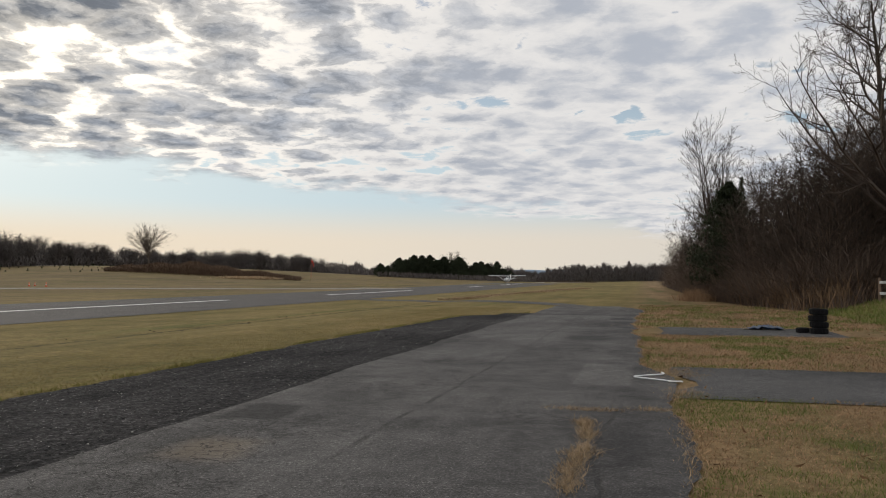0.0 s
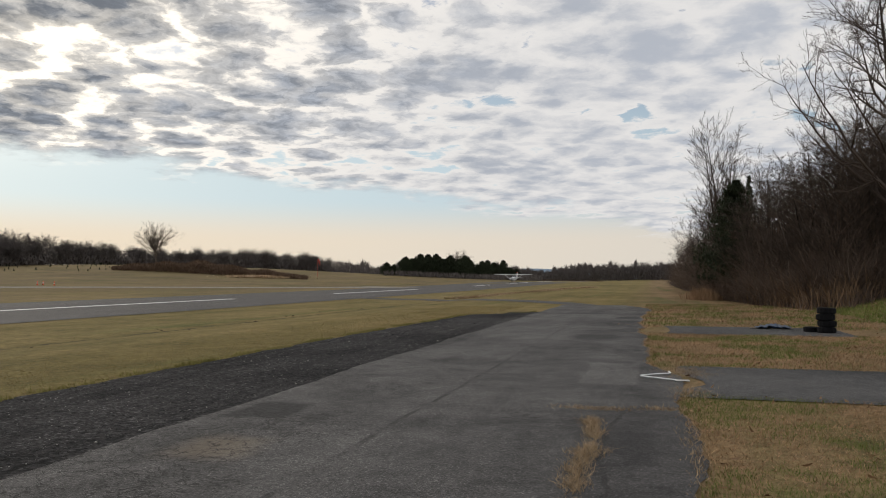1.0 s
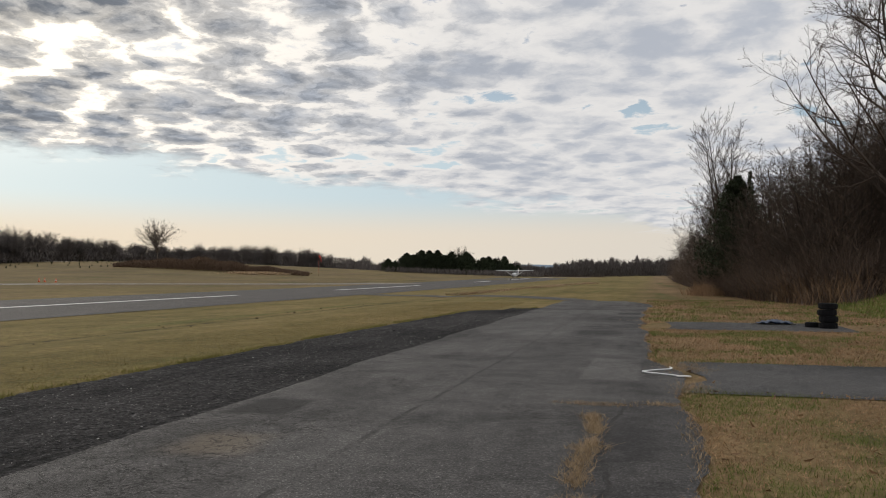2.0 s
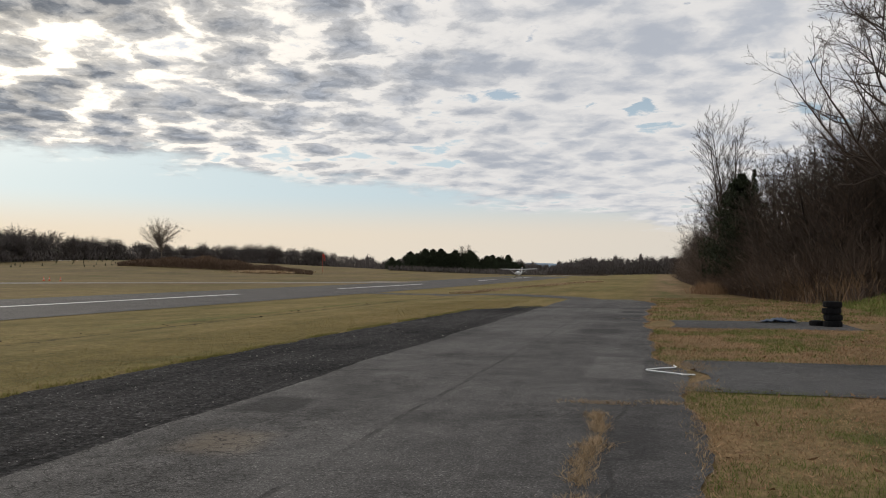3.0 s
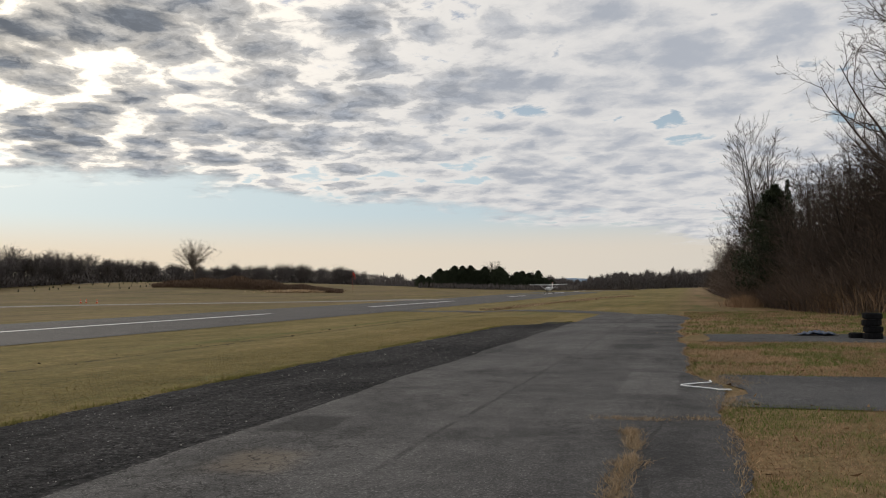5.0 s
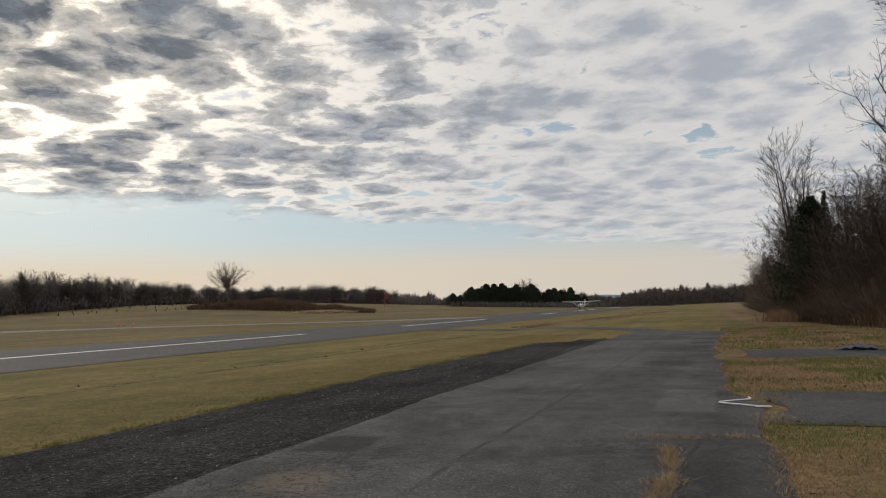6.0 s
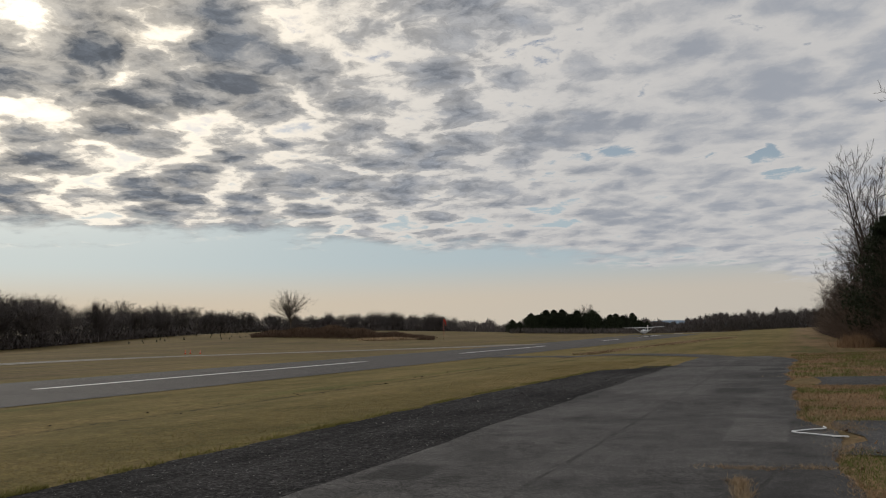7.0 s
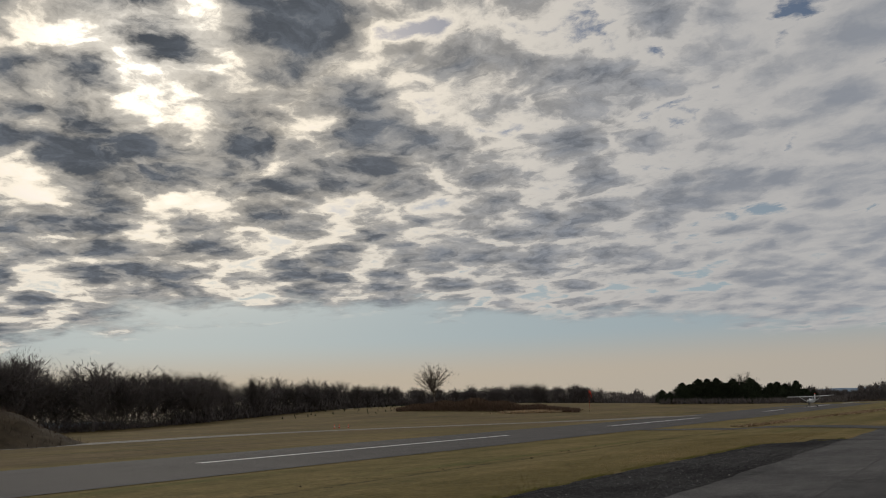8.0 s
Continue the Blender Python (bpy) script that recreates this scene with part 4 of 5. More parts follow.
def aircraft():
    """A four-seat high-wing aeroplane; x aft from the propeller, y to its right wing, z up."""
    root = new("light_aircraft")
    body = part("fuselage", loft([hull_ring(0.12, 0.22, -0.28, 0.22), hull_ring(0.3, 0.42, -0.46, 0.34), hull_ring(0.9, 0.50, -0.58, 0.42), hull_ring(1.45, 0.54, -0.66, 0.48),
                hull_ring(2.0, 0.56, -0.70, 0.86), hull_ring(2.35, 0.56, -0.70, 0.98), hull_ring(3.5, 0.55, -0.66, 0.98), hull_ring(4.3, 0.46, -0.50, 0.82),
                hull_ring(5.2, 0.33, -0.28, 0.56), hull_ring(6.4, 0.20, -0.05, 0.42), hull_ring(7.5, 0.09, 0.14, 0.36), hull_ring(7.9, 0.04, 0.2, 0.32)]), PLANE_PAINT, root)
    part("stripe", loft([[(x, y * 1.0, z - 0.05), (x, y * 1.0, z + 0.06), (x, y * 1.04, z + 0.06), (x, y * 1.04, z - 0.05)] for x, y, z in ((0.5, 0.475, -0.05), (1.4, 0.55, -0.08), (3.4, 0.565, -0.02), (4.3, 0.475, 0.08))]), TRIM, body, "dark side stripe")
    part("stripe", loft([[(x, -y, z - 0.05), (x, -y, z + 0.06), (x, -y * 1.04, z + 0.06), (x, -y * 1.04, z - 0.05)] for x, y, z in ((0.5, 0.475, -0.05), (1.4, 0.55, -0.08), (3.4, 0.565, -0.02), (4.3, 0.475, 0.08))]), TRIM, body, "dark side stripe")
    part("windscreen", loft([[(1.50, -0.50, 0.50), (1.50, 0.50, 0.50), (1.53, 0.50, 0.50), (1.53, -0.50, 0.50)], [(2.02, -0.48, 0.90), (2.02, 0.48, 0.90), (2.06, 0.48, 0.89), (2.06, -0.48, 0.89)]]), WINDOW, body, "dark glass windscreen", False)
    for side in (-1, 1):
        for x0, x1 in ((2.0, 2.85), (2.95, 3.6), (3.7, 4.15)):
            y0, y1 = side * 0.545, side * (0.575 if x1 < 3.6 else 0.53)
            part("side_window", loft([[(x0, y0, 0.28), (x0 + 0.1, y0, 0.80), (x0 + 0.1, y1, 0.80), (x0, y1, 0.28)], [(x1, y0 * (1 if x1 < 4 else 0.9), 0.30), (x1 - 0.05, y0 * (1 if x1 < 4 else 0.9), 0.80), (x1 - 0.05, y1, 0.80), (x1, y1 * 0.98, 0.30)]]), WINDOW, body, "dark cabin window", False)
    part("rear_window", loft([[(4.3, -0.36, 0.84), (4.3, 0.36, 0.84), (4.3, 0.36, 0.80), (4.3, -0.36, 0.80)], [(4.85, -0.25, 0.70), (4.85, 0.25, 0.70), (4.85, 0.25, 0.66), (4.85, -0.25, 0.66)]]), WINDOW, body, "dark rear window", False)
    for side in (-1, 1):
        wing = part("wing", loft([foil(1.63, 0.13, (1.95, 0.0, 1.02)), foil(1.63, 0.13, (1.95, side * 2.6, 1.07)), foil(1.45, 0.12, (2.02, side * 4.0, 1.11)), foil(1.13, 0.11, (2.14, side * 5.35, 1.16)), foil(0.85, 0.05, (2.28, side * 5.5, 1.17))]), PLANE_PAINT, root, "long tapered high wing")
        part("flap", loft([foil(0.38, 0.10, (3.24, side * 0.6, 0.96)), foil(0.38, 0.10, (3.24, side * 2.6, 1.0))]), PLANE_PAINT, wing)
        part("aileron", loft([foil(0.33, 0.09, (3.24, side * 2.7, 1.02)), foil(0.28, 0.09, (3.10, side * 5.0, 1.10))]), PLANE_PAINT, wing)
        part("wing_strut", tube([(2.45, side * 0.52, -0.48), (2.55, side * 2.55, 1.0)], 0.055), PLANE_PAINT, root, "slanting wing strut")
        leg = part("main_gear_leg", tube([(2.75, side * 0.42, -0.60), (2.85, side * 0.95, -1.12), (2.86, side * 1.22, -1.30)], 0.045), DARK_METAL, root)
        wheel = part("main_wheel", ring_bm(0.145, 0.075, (2.86, side * 1.30, -1.33), m=10), RUBBER, root, "black rubber main wheel")
        part("hub", disc_bm(0.085, 0.05, (2.86, side * 1.30, -1.33)), ALLOY, wheel)
        stab = part("tailplane", loft([foil(1.15, 0.09, (6.65, 0.0, 0.30)), foil(0.95, 0.08, (6.85, side * 1.0, 0.30)), foil(0.72, 0.07, (7.02, side * 1.72, 0.30))]), PLANE_PAINT, root)
        part("elevator", loft([foil(0.42, 0.08, (7.72, side * 0.1, 0.30)), foil(0.34, 0.07, (7.68, side * 1.7, 0.30))]), PLANE_PAINT, stab)

    def fin_ring(x0, x1, z, half):
        return [(x0, 0, z), (x0 + 0.3 * (x1 - x0), half, z), (x1, 0.01, z), (x1, -0.01, z), (x0 + 0.3 * (x1 - x0), -half, z)]

    fin = part("tail_fin", loft([fin_ring(5.6, 7.55, 0.36, 0.03), fin_ring(6.5, 7.6, 0.62, 0.06), fin_ring(7.15, 7.85, 1.5, 0.045), fin_ring(7.35, 7.9, 1.72, 0.02)]), PLANE_PAINT, root, "swept tail fin", False)
    part("rudder", loft([fin_ring(7.56, 8.0, 0.25, 0.025), fin_ring(7.62, 8.05, 0.62, 0.03), fin_ring(7.87, 8.2, 1.5, 0.02), fin_ring(7.92, 8.2, 1.7, 0.015)]), PLANE_PAINT, fin, smooth=False)
    part("beacon", disc_bm(0.05, 0.05, (7.75, 0, 1.76), "Z", 10), LAMP_RED, fin, "small red beacon")
    part("spinner", loft([hull_ring(-0.22, 0.015, -0.015, 0.015, 2, 12), hull_ring(-0.14, 0.09, -0.09, 0.09, 2, 12), hull_ring(0.0, 0.16, -0.16, 0.16, 2, 12), hull_ring(0.1, 0.17, -0.17, 0.17, 2, 12)]), ALLOY, root)
    prop = part("propeller", loft([[(-0.02 + 0.05 * (1 - abs(z)), -0.03, z * 0.95), (0.03, -0.07 + 0.03 * abs(z), z * 0.95), (0.05, 0.05, z * 0.95), (0.0, 0.07 - 0.03 * abs(z), z * 0.95)] for z in (-1, -0.6, -0.2, 0.2, 0.6, 1)]), DARK_METAL, root, "two-blade dark propeller")
    prop.matrix_basis = Matrix.Rotation(radians(8), 4, "X")
    part("nose_leg", tube([(0.75, 0, -0.5), (0.62, 0, -1.2)], 0.05), DARK_METAL, root)
    wheel = part("nose_wheel", ring_bm(0.125, 0.07, (0.6, 0, -1.28), m=10), RUBBER, root, "black rubber nose wheel")
    part("hub", disc_bm(0.075, 0.045, (0.6, 0, -1.28)), ALLOY, wheel)
    part("exhaust", tube([(1.0, 0.25, -0.55), (1.15, 0.27, -0.78)], 0.035), DARK_METAL, root)
    return root


plane = tagged(aircraft(), "white high-wing light aircraft on its take-off run along the runway", "aeroplane")
plane_xy = xy(214.0, 38.2)
# its nose points back along the runway towards the taxiway's side
plane.matrix_basis = Matrix.Translation((*plane_xy, lands(*plane_xy) + 0.02 + 1.55)) @ Matrix.Rotation(radians(88 - HEAD), 4, "Z") @ Matrix.Translation((-2.86, 0, 0))

# ---- earth heap beyond the track ----
def heap():
    root = new("earth_heap")
    cx, cy = around(-52.2, 121)
    verts, faces = [], []
    rings, n = 14, 48
    for i in range(rings + 1):
        r = 14.8 * i / rings
        for k in range(n):
            a = 2 * math.pi * k / n
            wob = 1 + 0.10 * noise.noise(Vector((math.cos(a) * 2, math.sin(a) * 2, 4.0)))
            x, y = cx + r * wob * math.cos(a), cy + r * wob * math.sin(a)
            z = 5.6 * math.cos(math.pi / 2 * i / rings) ** 1.6 + 0.35 * noise.noise(Vector((x * 0.4, y * 0.4, 1.0))) * (i < rings)
            verts.append((x, y, lands(x, y) + z - 0.12 * (i == rings)))
    for i in range(rings):
        for k in range(n):
            m = (k + 1) % n
            faces.append((i * n + k, i * n + n + k, i * n + n + m, i * n + m))
    under(new("soil", mesh_of("soil", verts, faces, EARTH, True)), root)
    r2 = np.random.default_rng(8)
    cnt = 7000
    pick = np.array(verts)[r2.integers(0, len(verts) - n, cnt)] + np.stack([r2.normal(0, 0.7, cnt), r2.normal(0, 0.7, cnt), np.full(cnt, -0.25)], 1)
    v, t = sticks(r2, pick, 0.6, 0.07, 0.7)
    under(new("dry_growth", tri_mesh("dry_growth", v, t, BRUSH)), root)
    return root


tagged(heap(), "overgrown brown earth heap beside the pale track", "earth heap")

# ---- tyre stack, hose, debris, cones, windsock, fence ----
def tyre(name="tyre", outer=0.275, width=0.20):
    """A worn car tyre lying flat, its foot at z 0."""
    root = new(name)
    prof = [(outer * 0.62, 0.02), (outer * 0.80, 0.0), (outer * 0.98, 0.018), (outer, width * 0.25), (outer, width * 0.75), (outer * 0.98, width - 0.018), (outer * 0.80, width), (outer * 0.62, width - 0.02), (outer * 0.66, width * 0.5)]
    bm = bmesh.new()
    n = 30
    rows = []
    for i in range(n):
        a = 2 * math.pi * i / n
        tread = 0.006 if i % 2 else -0.004
        rows.append([bm.verts.new(((r + (tread if r > outer * 0.98 else 0)) * math.cos(a), (r + (tread if r > outer * 0.98 else 0)) * math.sin(a), z)) for r, z in prof])
    for i in range(n):
        for j in range(len(prof)):
            m = (j + 1) % len(prof)
            bm.faces.new((rows[i][j], rows[(i + 1) % n][j], rows[(i + 1) % n][m], rows[i][m]))
    bmesh.ops.recalc_face_normals(bm, faces=bm.faces)
    part("tread", bm, RUBBER, root, smooth=False)
    part("bead", ring_bm(outer * 0.63, 0.012, (0, 0, width - 0.02), "Z", 24, 6), DARK_METAL, root)
    return root


tx, ty = around(26.43, 26.9)
first_tyre = tagged(tyre(), "worn black tyre in an upright stack", "tyre", "stacked tyres")
first_tyre.matrix_basis = pose(tx, ty, 0.0, 0, 0, 10)
for k, (dx, dy, tip) in enumerate([(0.02, 0.01, 1.5), (-0.015, 0.02, -1), (0.0, -0.01, 2)]):
    copy_thing(first_tyre, pose(tx + dx, ty + dy, 0.205 * (k + 1), tip, 0, 40 * k + 15))
tl = around(25.45, 27.2)
tagged(copy_thing(first_tyre, Matrix.LocRotScale((tl[0], tl[1], 0.0), None, (0.75, 0.75, 0.9))), "small black tyre lying beside the stack", "tyre")

HOSE = plain("white_hose", (0.68, 0.67, 0.64), 0.5, 0.4, 0, 0.12, 20)


def hose_object():
    curve = bpy.data.curves.new("white_hose", "CURVE")
    curve.dimensions, curve.bevel_depth, curve.bevel_resolution = "3D", 0.012, 2
    spline = curve.splines.new("BEZIER")
    path = [(14.5, -0.28), (14.25, -0.30), (14.05, -0.08), (13.86, 0.12), (13.75, 0.20), (13.66, 0.15), (13.48, -0.12), (13.30, -0.38)]
    spline.bezier_points.add(len(path) - 1)
    for bp, (s, p) in zip(spline.bezier_points, path):
        bp.co = (*xy(s, p), 0.042)
        bp.handle_left_type = bp.handle_right_type = "AUTO"
    return curve


hose = tagged(new("white_hose"), "thin white hose bent into a loop on the asphalt", "hose")
under(new("tube", hose_object()), hose)
hx, hy = xy(13.26, -0.48)
flat_end = bmesh.new()
bmesh.ops.create_cube(flat_end, size=1.0)
bmesh.ops.scale(flat_end, verts=flat_end.verts, vec=(0.24, 0.10, 0.022))
bmesh.ops.bevel(flat_end, geom=flat_end.edges, offset=0.012, segments=2, affect="EDGES")
end = part("flat_end", flat_end, HOSE, hose, "flat white end piece")
end.matrix_basis = pose(hx, hy, 0.04, 0, 0, -8)
end.parent.children[0].data.materials.append(HOSE)

# crumpled blue tarpaulin and sticks on the far pad
TARP = plain("blue_tarp", (0.03, 0.05, 0.09), 0.5, 0.4, 0, 0.6, 8)
WOOD_GREY = plain("grey_wood", (0.20, 0.18, 0.155), 0.8, 0.2, 0, 0.3, 5)
bx, by = around(23.1, 28.4)
tarp_bm = bmesh.new()
bmesh.ops.create_grid(tarp_bm, x_segments=22, y_segments=12, size=0.5)
for vert in tarp_bm.verts:
    q = Vector((vert.co.x * 5, vert.co.y * 5, 0.3))
    vert.co.z = 0.03 + 0.16 * max(0, noise.noise(q) + 0.25) * (1 - abs(vert.co.x) * 1.6) + 0.05 * noise.noise(q * 3)
    vert.co.x *= 1.1 + 0.2 * noise.noise(q + Vector((5, 0, 0)))
    vert.co.z = max(vert.co.z, 0.0) + 0.03
tarp = tagged(new("blue_tarp"), "crumpled dark blue tarpaulin lying on the pad", "tarpaulin")
tarp.matrix_basis = pose(bx, by, 0.0, 0, 0, -20)
sheet_part = part("cloth", tarp_bm, TARP, tarp)
sheet_part.modifiers.new("thickness", "SOLIDIFY").thickness = 0.012
for k, (a, turn, ln) in enumerate([(22.4, 75, 0.9), (23.7, 60, 0.8)]):
    stick_root = tagged(new("plank"), "short grey weathered plank lying on the pad", "plank")
    pb = bmesh.new()
    bmesh.ops.create_cube(pb, size=1.0)
    bmesh.ops.scale(pb, verts=pb.verts, vec=(ln, 0.09, 0.04))
    bmesh.ops.bevel(pb, geom=pb.edges, offset=0.006, segments=1, affect="EDGES")
    part("board", pb, WOOD_GREY, stick_root, smooth=False)
    stick_root.matrix_basis = pose(*around(a, 28.2), 0.04, 0, 0, turn - 65)

ORANGE = plain("cone_orange", (0.75, 0.12, 0.04), 0.6, 0.4, 0, 0.15, 6)
REFLECT = plain("cone_white", (0.75, 0.75, 0.73), 0.4, 0.4, 0, 0.05, 6)


def traffic_cone():
    root = new("traffic_cone")
    part("shell", loft([[(r * math.cos(2 * math.pi * k / 16), r * math.sin(2 * math.pi * k / 16), z) for k in range(16)] for r, z in ((0.19, 0.04), (0.15, 0.25), (0.09, 0.6), (0.035, 0.9))]), ORANGE, root)
    part("band", loft([[(r * math.cos(2 * math.pi * k / 16), r * math.sin(2 * math.pi * k / 16), z) for k in range(16)] for r, z in ((0.142, 0.33), (0.112, 0.50))]), REFLECT, root, "white reflective band")
    bb = bmesh.new()
    bmesh.ops.create_cube(bb, size=1.0)
    bmesh.ops.scale(bb, verts=bb.verts, vec=(0.46, 0.46, 0.04))
    bmesh.ops.translate(bb, verts=bb.verts, vec=(0, 0, 0.02))
    bmesh.ops.bevel(bb, geom=bb.edges, offset=0.01, segments=1, affect="EDGES")
    part("base", bb, ORANGE, root, smooth=False)
    return root


cone = tagged(traffic_cone(), "orange traffic cone beside the pale track", "traffic cone", "cones beside the track")
CONES = [(-28.76, 150, 0.8), (-28.42, 152, 0.8), (-27.75, 148, 0.8)]
for k, (a, d, size) in enumerate(CONES):
    x, y = around(a, d)
    m = Matrix.LocRotScale((x, y, lands(x, y) + 0.03), None, (size, size, size))
    if k == 0:
        cone.matrix_basis = m
    else:
        copy_thing(cone, Matrix.Identity(4)).matrix_basis = m

SOCK = plain("windsock_cloth", (0.80, 0.07, 0.04), 0.7, 0.2, 0, 0.2, 3)


def windsock():
    root = new("windsock")
    part("pole", tube([(0, 0, -0.2), (0, 0, 6.0)], 0.06), plain("pole_paint", (0.45, 0.10, 0.07), 0.6, 0.3), root, "thin red pole")
    part("hoop", ring_bm(0.42, 0.03, (0.35, 0, 5.75), "Y"), DARK_METAL, root)
    part("sock", loft([[(0.25 + x, r * math.cos(2 * math.pi * k / 14), z + r * math.sin(2 * math.pi * k / 14)) for k in range(14)] for x, r, z in ((0, 0.42, 5.7), (0.35, 0.36, 5.2), (0.55, 0.30, 4.5), (0.6, 0.22, 3.9))], caps=False), SOCK, root, "drooping red cloth sock")
    return root


sock = tagged(windsock(), "drooping red windsock on a thin pole", "windsock")
wx_, wy_ = around(-9.93, 262)
sock.matrix_basis = pose(wx_, wy_, lands(wx_, wy_), 0, 0, 30)

FENCE_WHITE = plain("fence_white", (0.62, 0.62, 0.60), 0.7, 0.3, 0, 0.12, 4)
FENCE_POST = plain("fence_post", (0.20, 0.14, 0.10), 0.85, 0.2, 0, 0.25, 5)


def fence():
    root = new("rail_fence")
    for k in range(4):
        pb = bmesh.new()
        bmesh.ops.create_cube(pb, size=1.0)
        bmesh.ops.scale(pb, verts=pb.verts, vec=(0.12, 0.12, 1.5))
        bmesh.ops.translate(pb, verts=pb.verts, vec=(2.4 * k, 0, 0.5))
        bmesh.ops.bevel(pb, geom=pb.edges, offset=0.012, segments=1, affect="EDGES")
        part("post", pb, FENCE_POST, root, "brown wooden post", False)
        if k < 3:
            for z in (0.45, 1.02):
                rb = bmesh.new()
                bmesh.ops.create_cube(rb, size=1.0)
                bmesh.ops.scale(rb, verts=rb.verts, vec=(2.4, 0.05, 0.14))
                bmesh.ops.translate(rb, verts=rb.verts, vec=(2.4 * k + 1.2, -0.09, z))
                bmesh.ops.bevel(rb, geom=rb.edges, offset=0.01, segments=1, affect="EDGES")
                part("rail", rb, FENCE_WHITE, root, "white board rail", False)
    return root


rail_fence = tagged(fence(), "white rail fence with brown posts on the green bank", "fence")
fx, fy = around(30.06, 45.0)
rail_fence.matrix_basis = pose(fx, fy, lands(fx, fy), 0, 0, -28)

# ---- near grass, weeds, loose stones ----
def scatter(rng, count, s0, s1, p0, p1, keep=None):
    s, p = rng.uniform(s0, s1, count), rng.uniform(p0, p1, count)
    if keep is not None:
        ok = keep(s, p)
        s, p = s[ok], p[ok]
    x, y = xy(s, p)
    return np.stack([x, y, land(x, y)], 1), s, p


RIGHT_P = np.array([taxi_edges(float(a))[0] for a in EDGE_S])


def taxi_right(s):
    return np.interp(s, EDGE_S, RIGHT_P)


def right_grass(s, p):
    on1 = (s > 11.8) & (s < 15.5) & (p < -0.95)
    on2 = (s > 24.8) & (s < 28.4) & (p > -5.8) & (p < -0.7)
    return ~on1 & ~on2 & (p < taxi_right(s) - 0.02)


pieces_dry, pieces_green = [], []
for s0, s1, p0, count, length, width in ((3, 12, -9, 130000, 0.045, 0.0055), (15.4, 25, -14, 90000, 0.055, 0.010), (28, 52, -16, 50000, 0.075, 0.022)):
    pts, s, p = scatter(rng, count, s0, s1, p0, 0.4, right_grass)
    patch = np.array([noise.noise(Vector((a * 0.55, b * 0.55, 3.0))) for a, b in zip(s, p)]) + 0.5 * np.array([noise.noise(Vector((a * 2.1, b * 2.1, 7.0))) for a, b in zip(s, p)])
    green = patch + rng.normal(0, 0.12, len(patch)) > (-0.06 if s0 < 10 else 0.06)
    tall = rng.random(len(pts)) < 0.5 + patch
    pieces_dry.append(sticks(rng, pts[~green & ~tall], length * 0.8, width * 1.3, 1.5))
    pieces_dry.append(sticks(rng, pts[~green & tall], length * 1.3, width * 1.3, 0.8))
    pieces_green.append(sticks(rng, pts[green], length * 1.15, width, 0.6))
stuff("dry_grass", *joined(pieces_dry), DRY_BLADE, "short tan and brown winter grass", "grass")
stuff("green_grass", *joined(pieces_green), GREEN_BLADE, "patches of fresh green grass", "grass")
pieces = []
for s0, s1, p0, p1, count, length, width in ((4, 24, 8.5, 16, 80000, 0.038, 0.012), (24, 46, 7.5, 16, 40000, 0.045, 0.020)):
    pts, s, p = scatter(rng, count, s0, s1, p0, p1, lambda s, p: (rng.random(len(p)) > ease(9.0, 15.5, p)) & (p > gravel_edge(s)))
    pieces.append(sticks(rng, pts, length, width, 3.6))
stuff("mown_grass", *joined(pieces), BLADE, "mown olive winter grass beside the gravel", "grass")
# the unmown lip along the gravel and the tufts along the taxiway's edge
n = 22000
s = 3 + 36 * rng.random(n) ** 1.5
lip = gravel_edge(s)
p = lip + np.abs(rng.normal(0, 0.16, n)) - 0.05
ok = np.array([noise.noise(Vector((a * 0.7, 5.0, 0.0))) + 0.6 * noise.noise(Vector((a * 2.9, 8.0, 0.0))) for a in s]) + 0.25 > 0.6 * rng.random(n)
x, y = xy(s[ok], p[ok])
stuff("edge_grass", *sticks(rng, np.stack([x, y, land(x, y)], 1), 0.075, 0.012, 0.7), EDGE_BLADE, "longer yellow-green grass along the gravel's edge", "grass")
n = 9000
s = rng.uniform(4, 48, n)
p = taxi_right(s) - np.abs(rng.normal(0, 0.10, n)) + 0.06
ok = (np.array([noise.noise(Vector((a * 0.8, 2.0, 0.0))) for a in s]) + 0.35 > rng.random(n) * 0.7) & ~((s > 12.1) & (s < 15.3))
x, y = xy(s[ok], p[ok])
stuff("edge_straw", *shoots_of(rng, np.stack([x, y, np.full(len(x), 0.012)], 1), 0.038, 0.008, 1.0, 0.6), DRY_BLADE, "dry grass creeping over the asphalt's edge", "grass")
# bank
pts, s, p = scatter(rng, 30000, 24, 52, -20, -8.5)
stuff("bank_grass", *sticks(rng, pts, 0.16, 0.03, 0.6), GREEN_BLADE, "green grass on the bank below the fence", "grass")
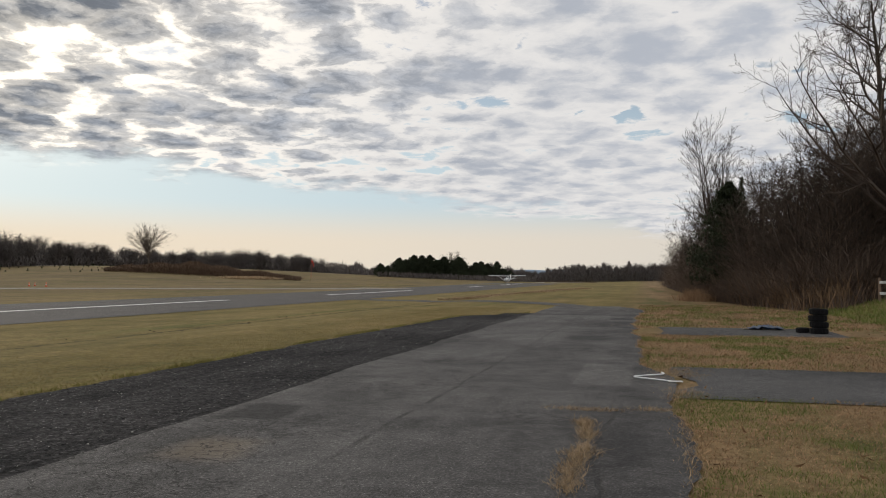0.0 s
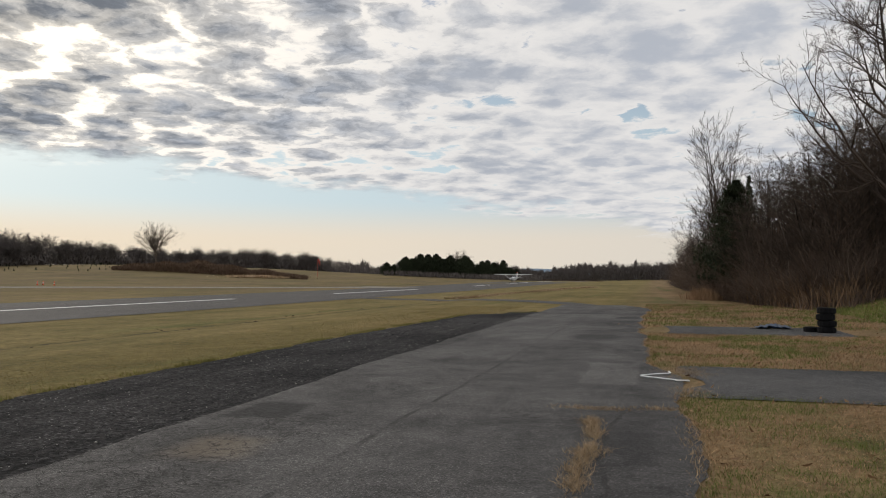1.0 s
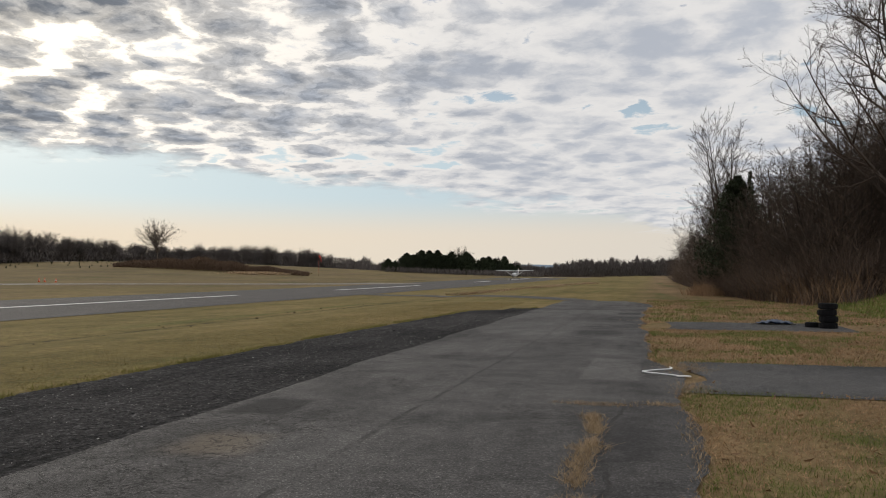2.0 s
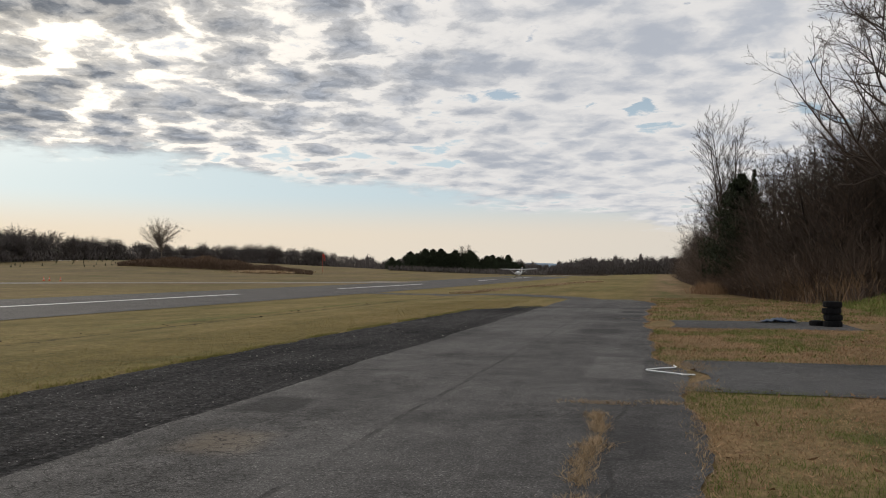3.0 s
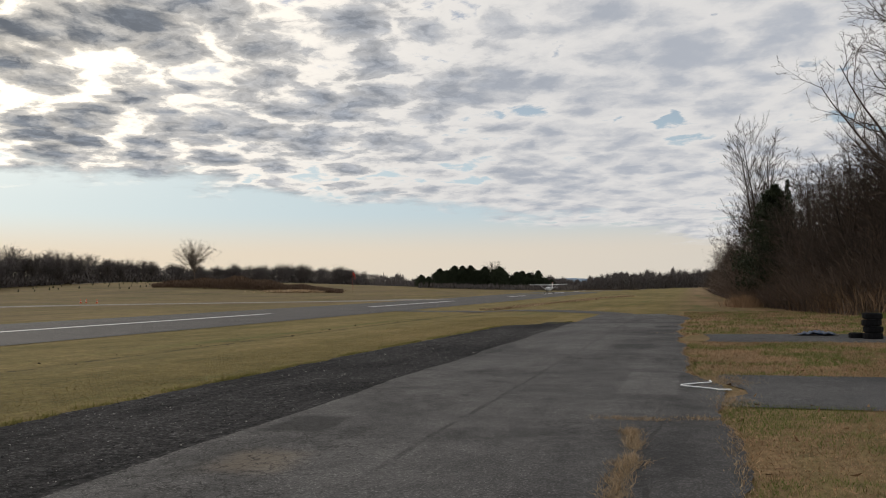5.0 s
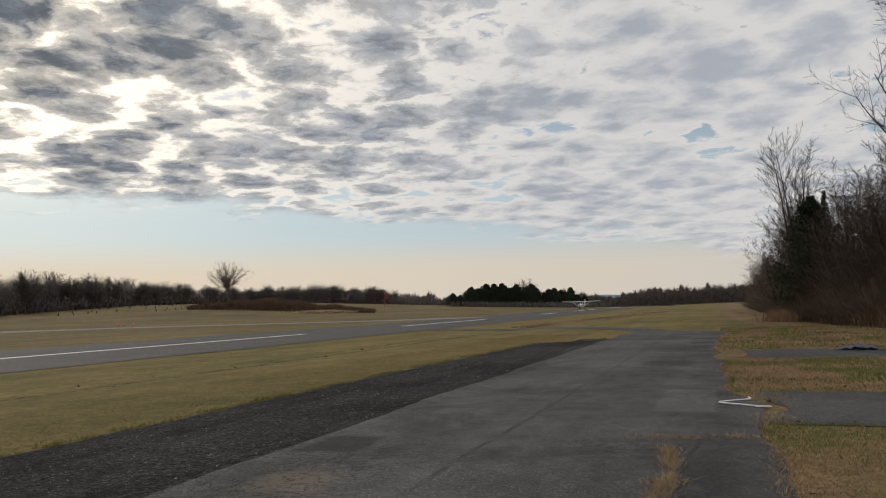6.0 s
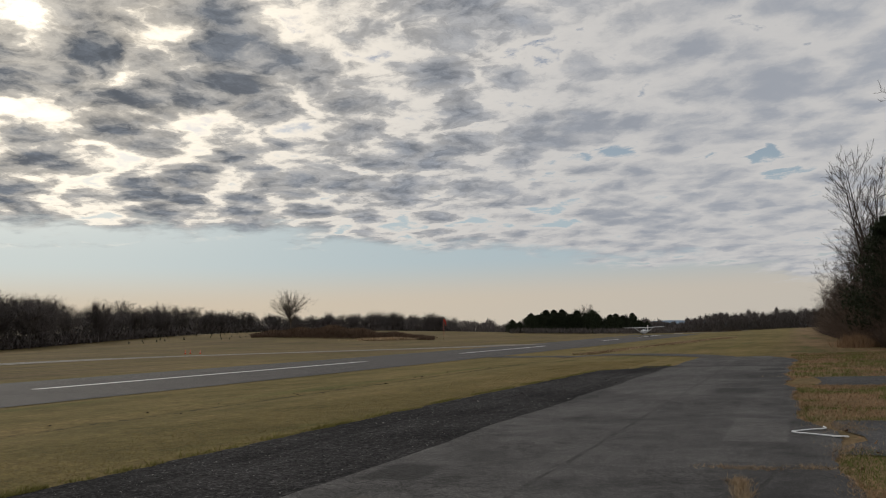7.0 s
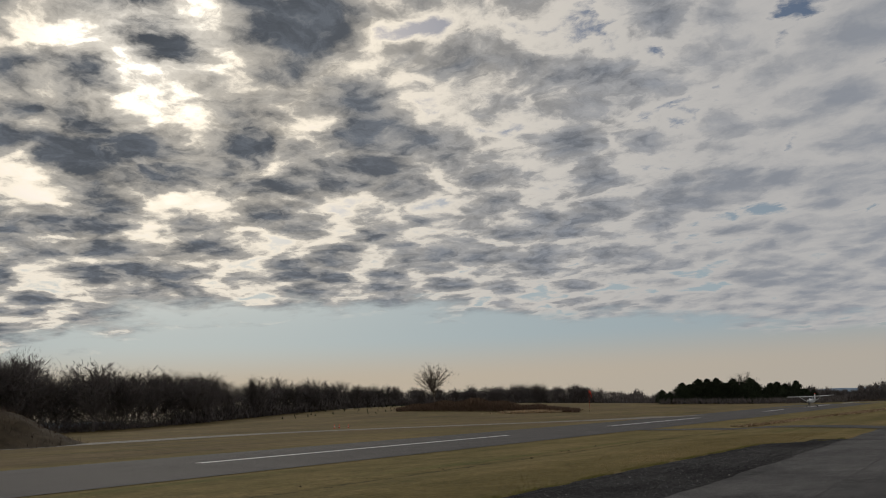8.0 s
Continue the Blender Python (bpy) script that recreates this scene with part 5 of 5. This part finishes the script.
# the dry weeds in the crack and along the edges
n = 7000
s = 3.0 + 6.4 * rng.random(n)
clump = np.array([noise.noise(Vector((a * 1.9, 9.0, 0.0))) for a in s])
ok = rng.random(n) < 0.62 + 1.1 * clump
s, clump = s[ok], clump[ok]
p = 0.42 + 0.03 * s + 0.05 * np.sin(s * 2.1) + rng.normal(0, 1, len(s)) * (0.055 + 0.11 * np.clip(clump + 0.25, 0, 1)) * (1.35 - 0.09 * s)
x, y = xy(s, p)
weeds = [shoots_of(rng, np.stack([x, y, np.full(len(s), 0.02)], 1), 0.055, 0.006, 0.9, 0.8)]
for s_mid, p_mid, ss_, ps_, cnt in ((10.2, 0.75, 0.07, 0.28, 420), (10.4, -0.1, 0.07, 0.20, 260), (14.6, -0.55, 0.5, 0.22, 700), (12.0, -0.55, 0.35, 0.15, 420), (16.0, -0.3, 0.8, 0.12, 420), (8.2, -0.42, 1.2, 0.07, 500), (28.8, -1.8, 0.08, 1.4, 500), (24.4, -2.6, 0.1, 1.6, 500)):
    x, y = xy(rng.normal(s_mid, ss_, cnt), rng.normal(p_mid, ps_, cnt))
    weeds.append(shoots_of(rng, np.stack([x, y, np.full(cnt, 0.018)], 1), 0.04, 0.007, 0.9, 0.6))
stuff("dry_weeds", *joined(weeds), STRAW, "straw-coloured dry weeds growing in the asphalt cracks", "weeds")
# sandy dry streak beside the far runway edge
pts, s, p = scatter(rng, 150000, 70, 140, 6, 26, lambda s, p: np.abs(p - (17.6 - 0.11 * (s - 77)) - 0.7 * np.sin(s * 0.23)) < (0.5 + 1.7 * np.sin(s * 0.61) ** 2) * rng.random(len(s)) ** 1.5)
stuff("straw_streak", *sticks(rng, pts + (0, 0, 0.02), 0.20, 0.22, 1.2), STRAW, "pale straw lying in the grass", "straw")


def stones(rng, pts, size):
    """Small angular stones, eight faces each."""
    n = len(pts)
    base = np.array([(1, 0, 0), (0, 1, 0), (-1, 0, 0), (0, -1, 0), (0, 0, 0.7), (0, 0, -0.5)])
    a = rng.random(n) * 2 * math.pi
    c, s_ = np.cos(a), np.sin(a)
    r = size * rng.lognormal(0, 0.45, n)
    o = base[None] * (0.7 + 0.6 * rng.random((n, 6, 1)))
    rot = np.stack([o[:, :, 0] * c[:, None] - o[:, :, 1] * s_[:, None], o[:, :, 0] * s_[:, None] + o[:, :, 1] * c[:, None], o[:, :, 2]], 2)
    verts = (pts[:, None] + rot * r[:, None, None]).reshape(-1, 3)
    f = np.array([(0, 1, 4), (1, 2, 4), (2, 3, 4), (3, 0, 4), (1, 0, 5), (2, 1, 5), (3, 2, 5), (0, 3, 5)])
    return verts, (np.arange(n)[:, None, None] * 6 + f[None]).reshape(-1, 3)


STONE = twigs("millings_stone", (0.012, 0.012, 0.013), (0.085, 0.082, 0.080))
PALE_STONE = twigs("pale_stone", (0.13, 0.125, 0.12), (0.42, 0.40, 0.37))
gravel_in = lambda s, p: (p > 5.62) & (p < 8.8 - 0.45 * ease(18, 36, s) - 2.6 * ease(34.5, 38, s))
pts, s, p = scatter(rng, 12000, 2.5, 20, 5.5, 9.2, gravel_in)
pts2, s, p = scatter(rng, 2500, 20, 37.5, 5.5, 9.0, gravel_in)
v1, v2 = stones(rng, pts + (0, 0, 0.014), 0.010), stones(rng, pts2 + (0, 0, 0.014), 0.014)
stuff("millings", *joined([v1, v2]), STONE, "loose dark stones of the gravel shoulder", "gravel")
pts, s, p = scatter(rng, 1500, 2.5, 32, 5.6, 8.9, gravel_in)
stuff("pale_stones", *stones(rng, pts + (0, 0, 0.018), 0.0075), PALE_STONE, "scattered pale stones on the dark gravel", "gravel")

# fallen leaves on the grass before the wood
LEAF = twigs("dead_leaves", (0.10, 0.055, 0.028), (0.38, 0.235, 0.13))
pts, s, p = scatter(rng, 16000, 4, 58, -17, -0.4, lambda s, p: right_grass(s, p) & (rng.random(len(s)) < 0.35 + 0.6 * ease(-3, -12, p)))
v, t = sticks(rng, pts + (0, 0, 0.045), 0.07, 0.06, 3.0)
stuff("fallen_leaves", v, t, LEAF, "brown fallen leaves on the dry grass", "leaves")
# dark clods in the mown grass
pts, s, p = scatter(rng, 26, 14, 50, 17.2, 18.9)
stuff("soil_clods", *stones(rng, pts, 0.045), EARTH, "dark soil clods along a rut in the grass", "soil")
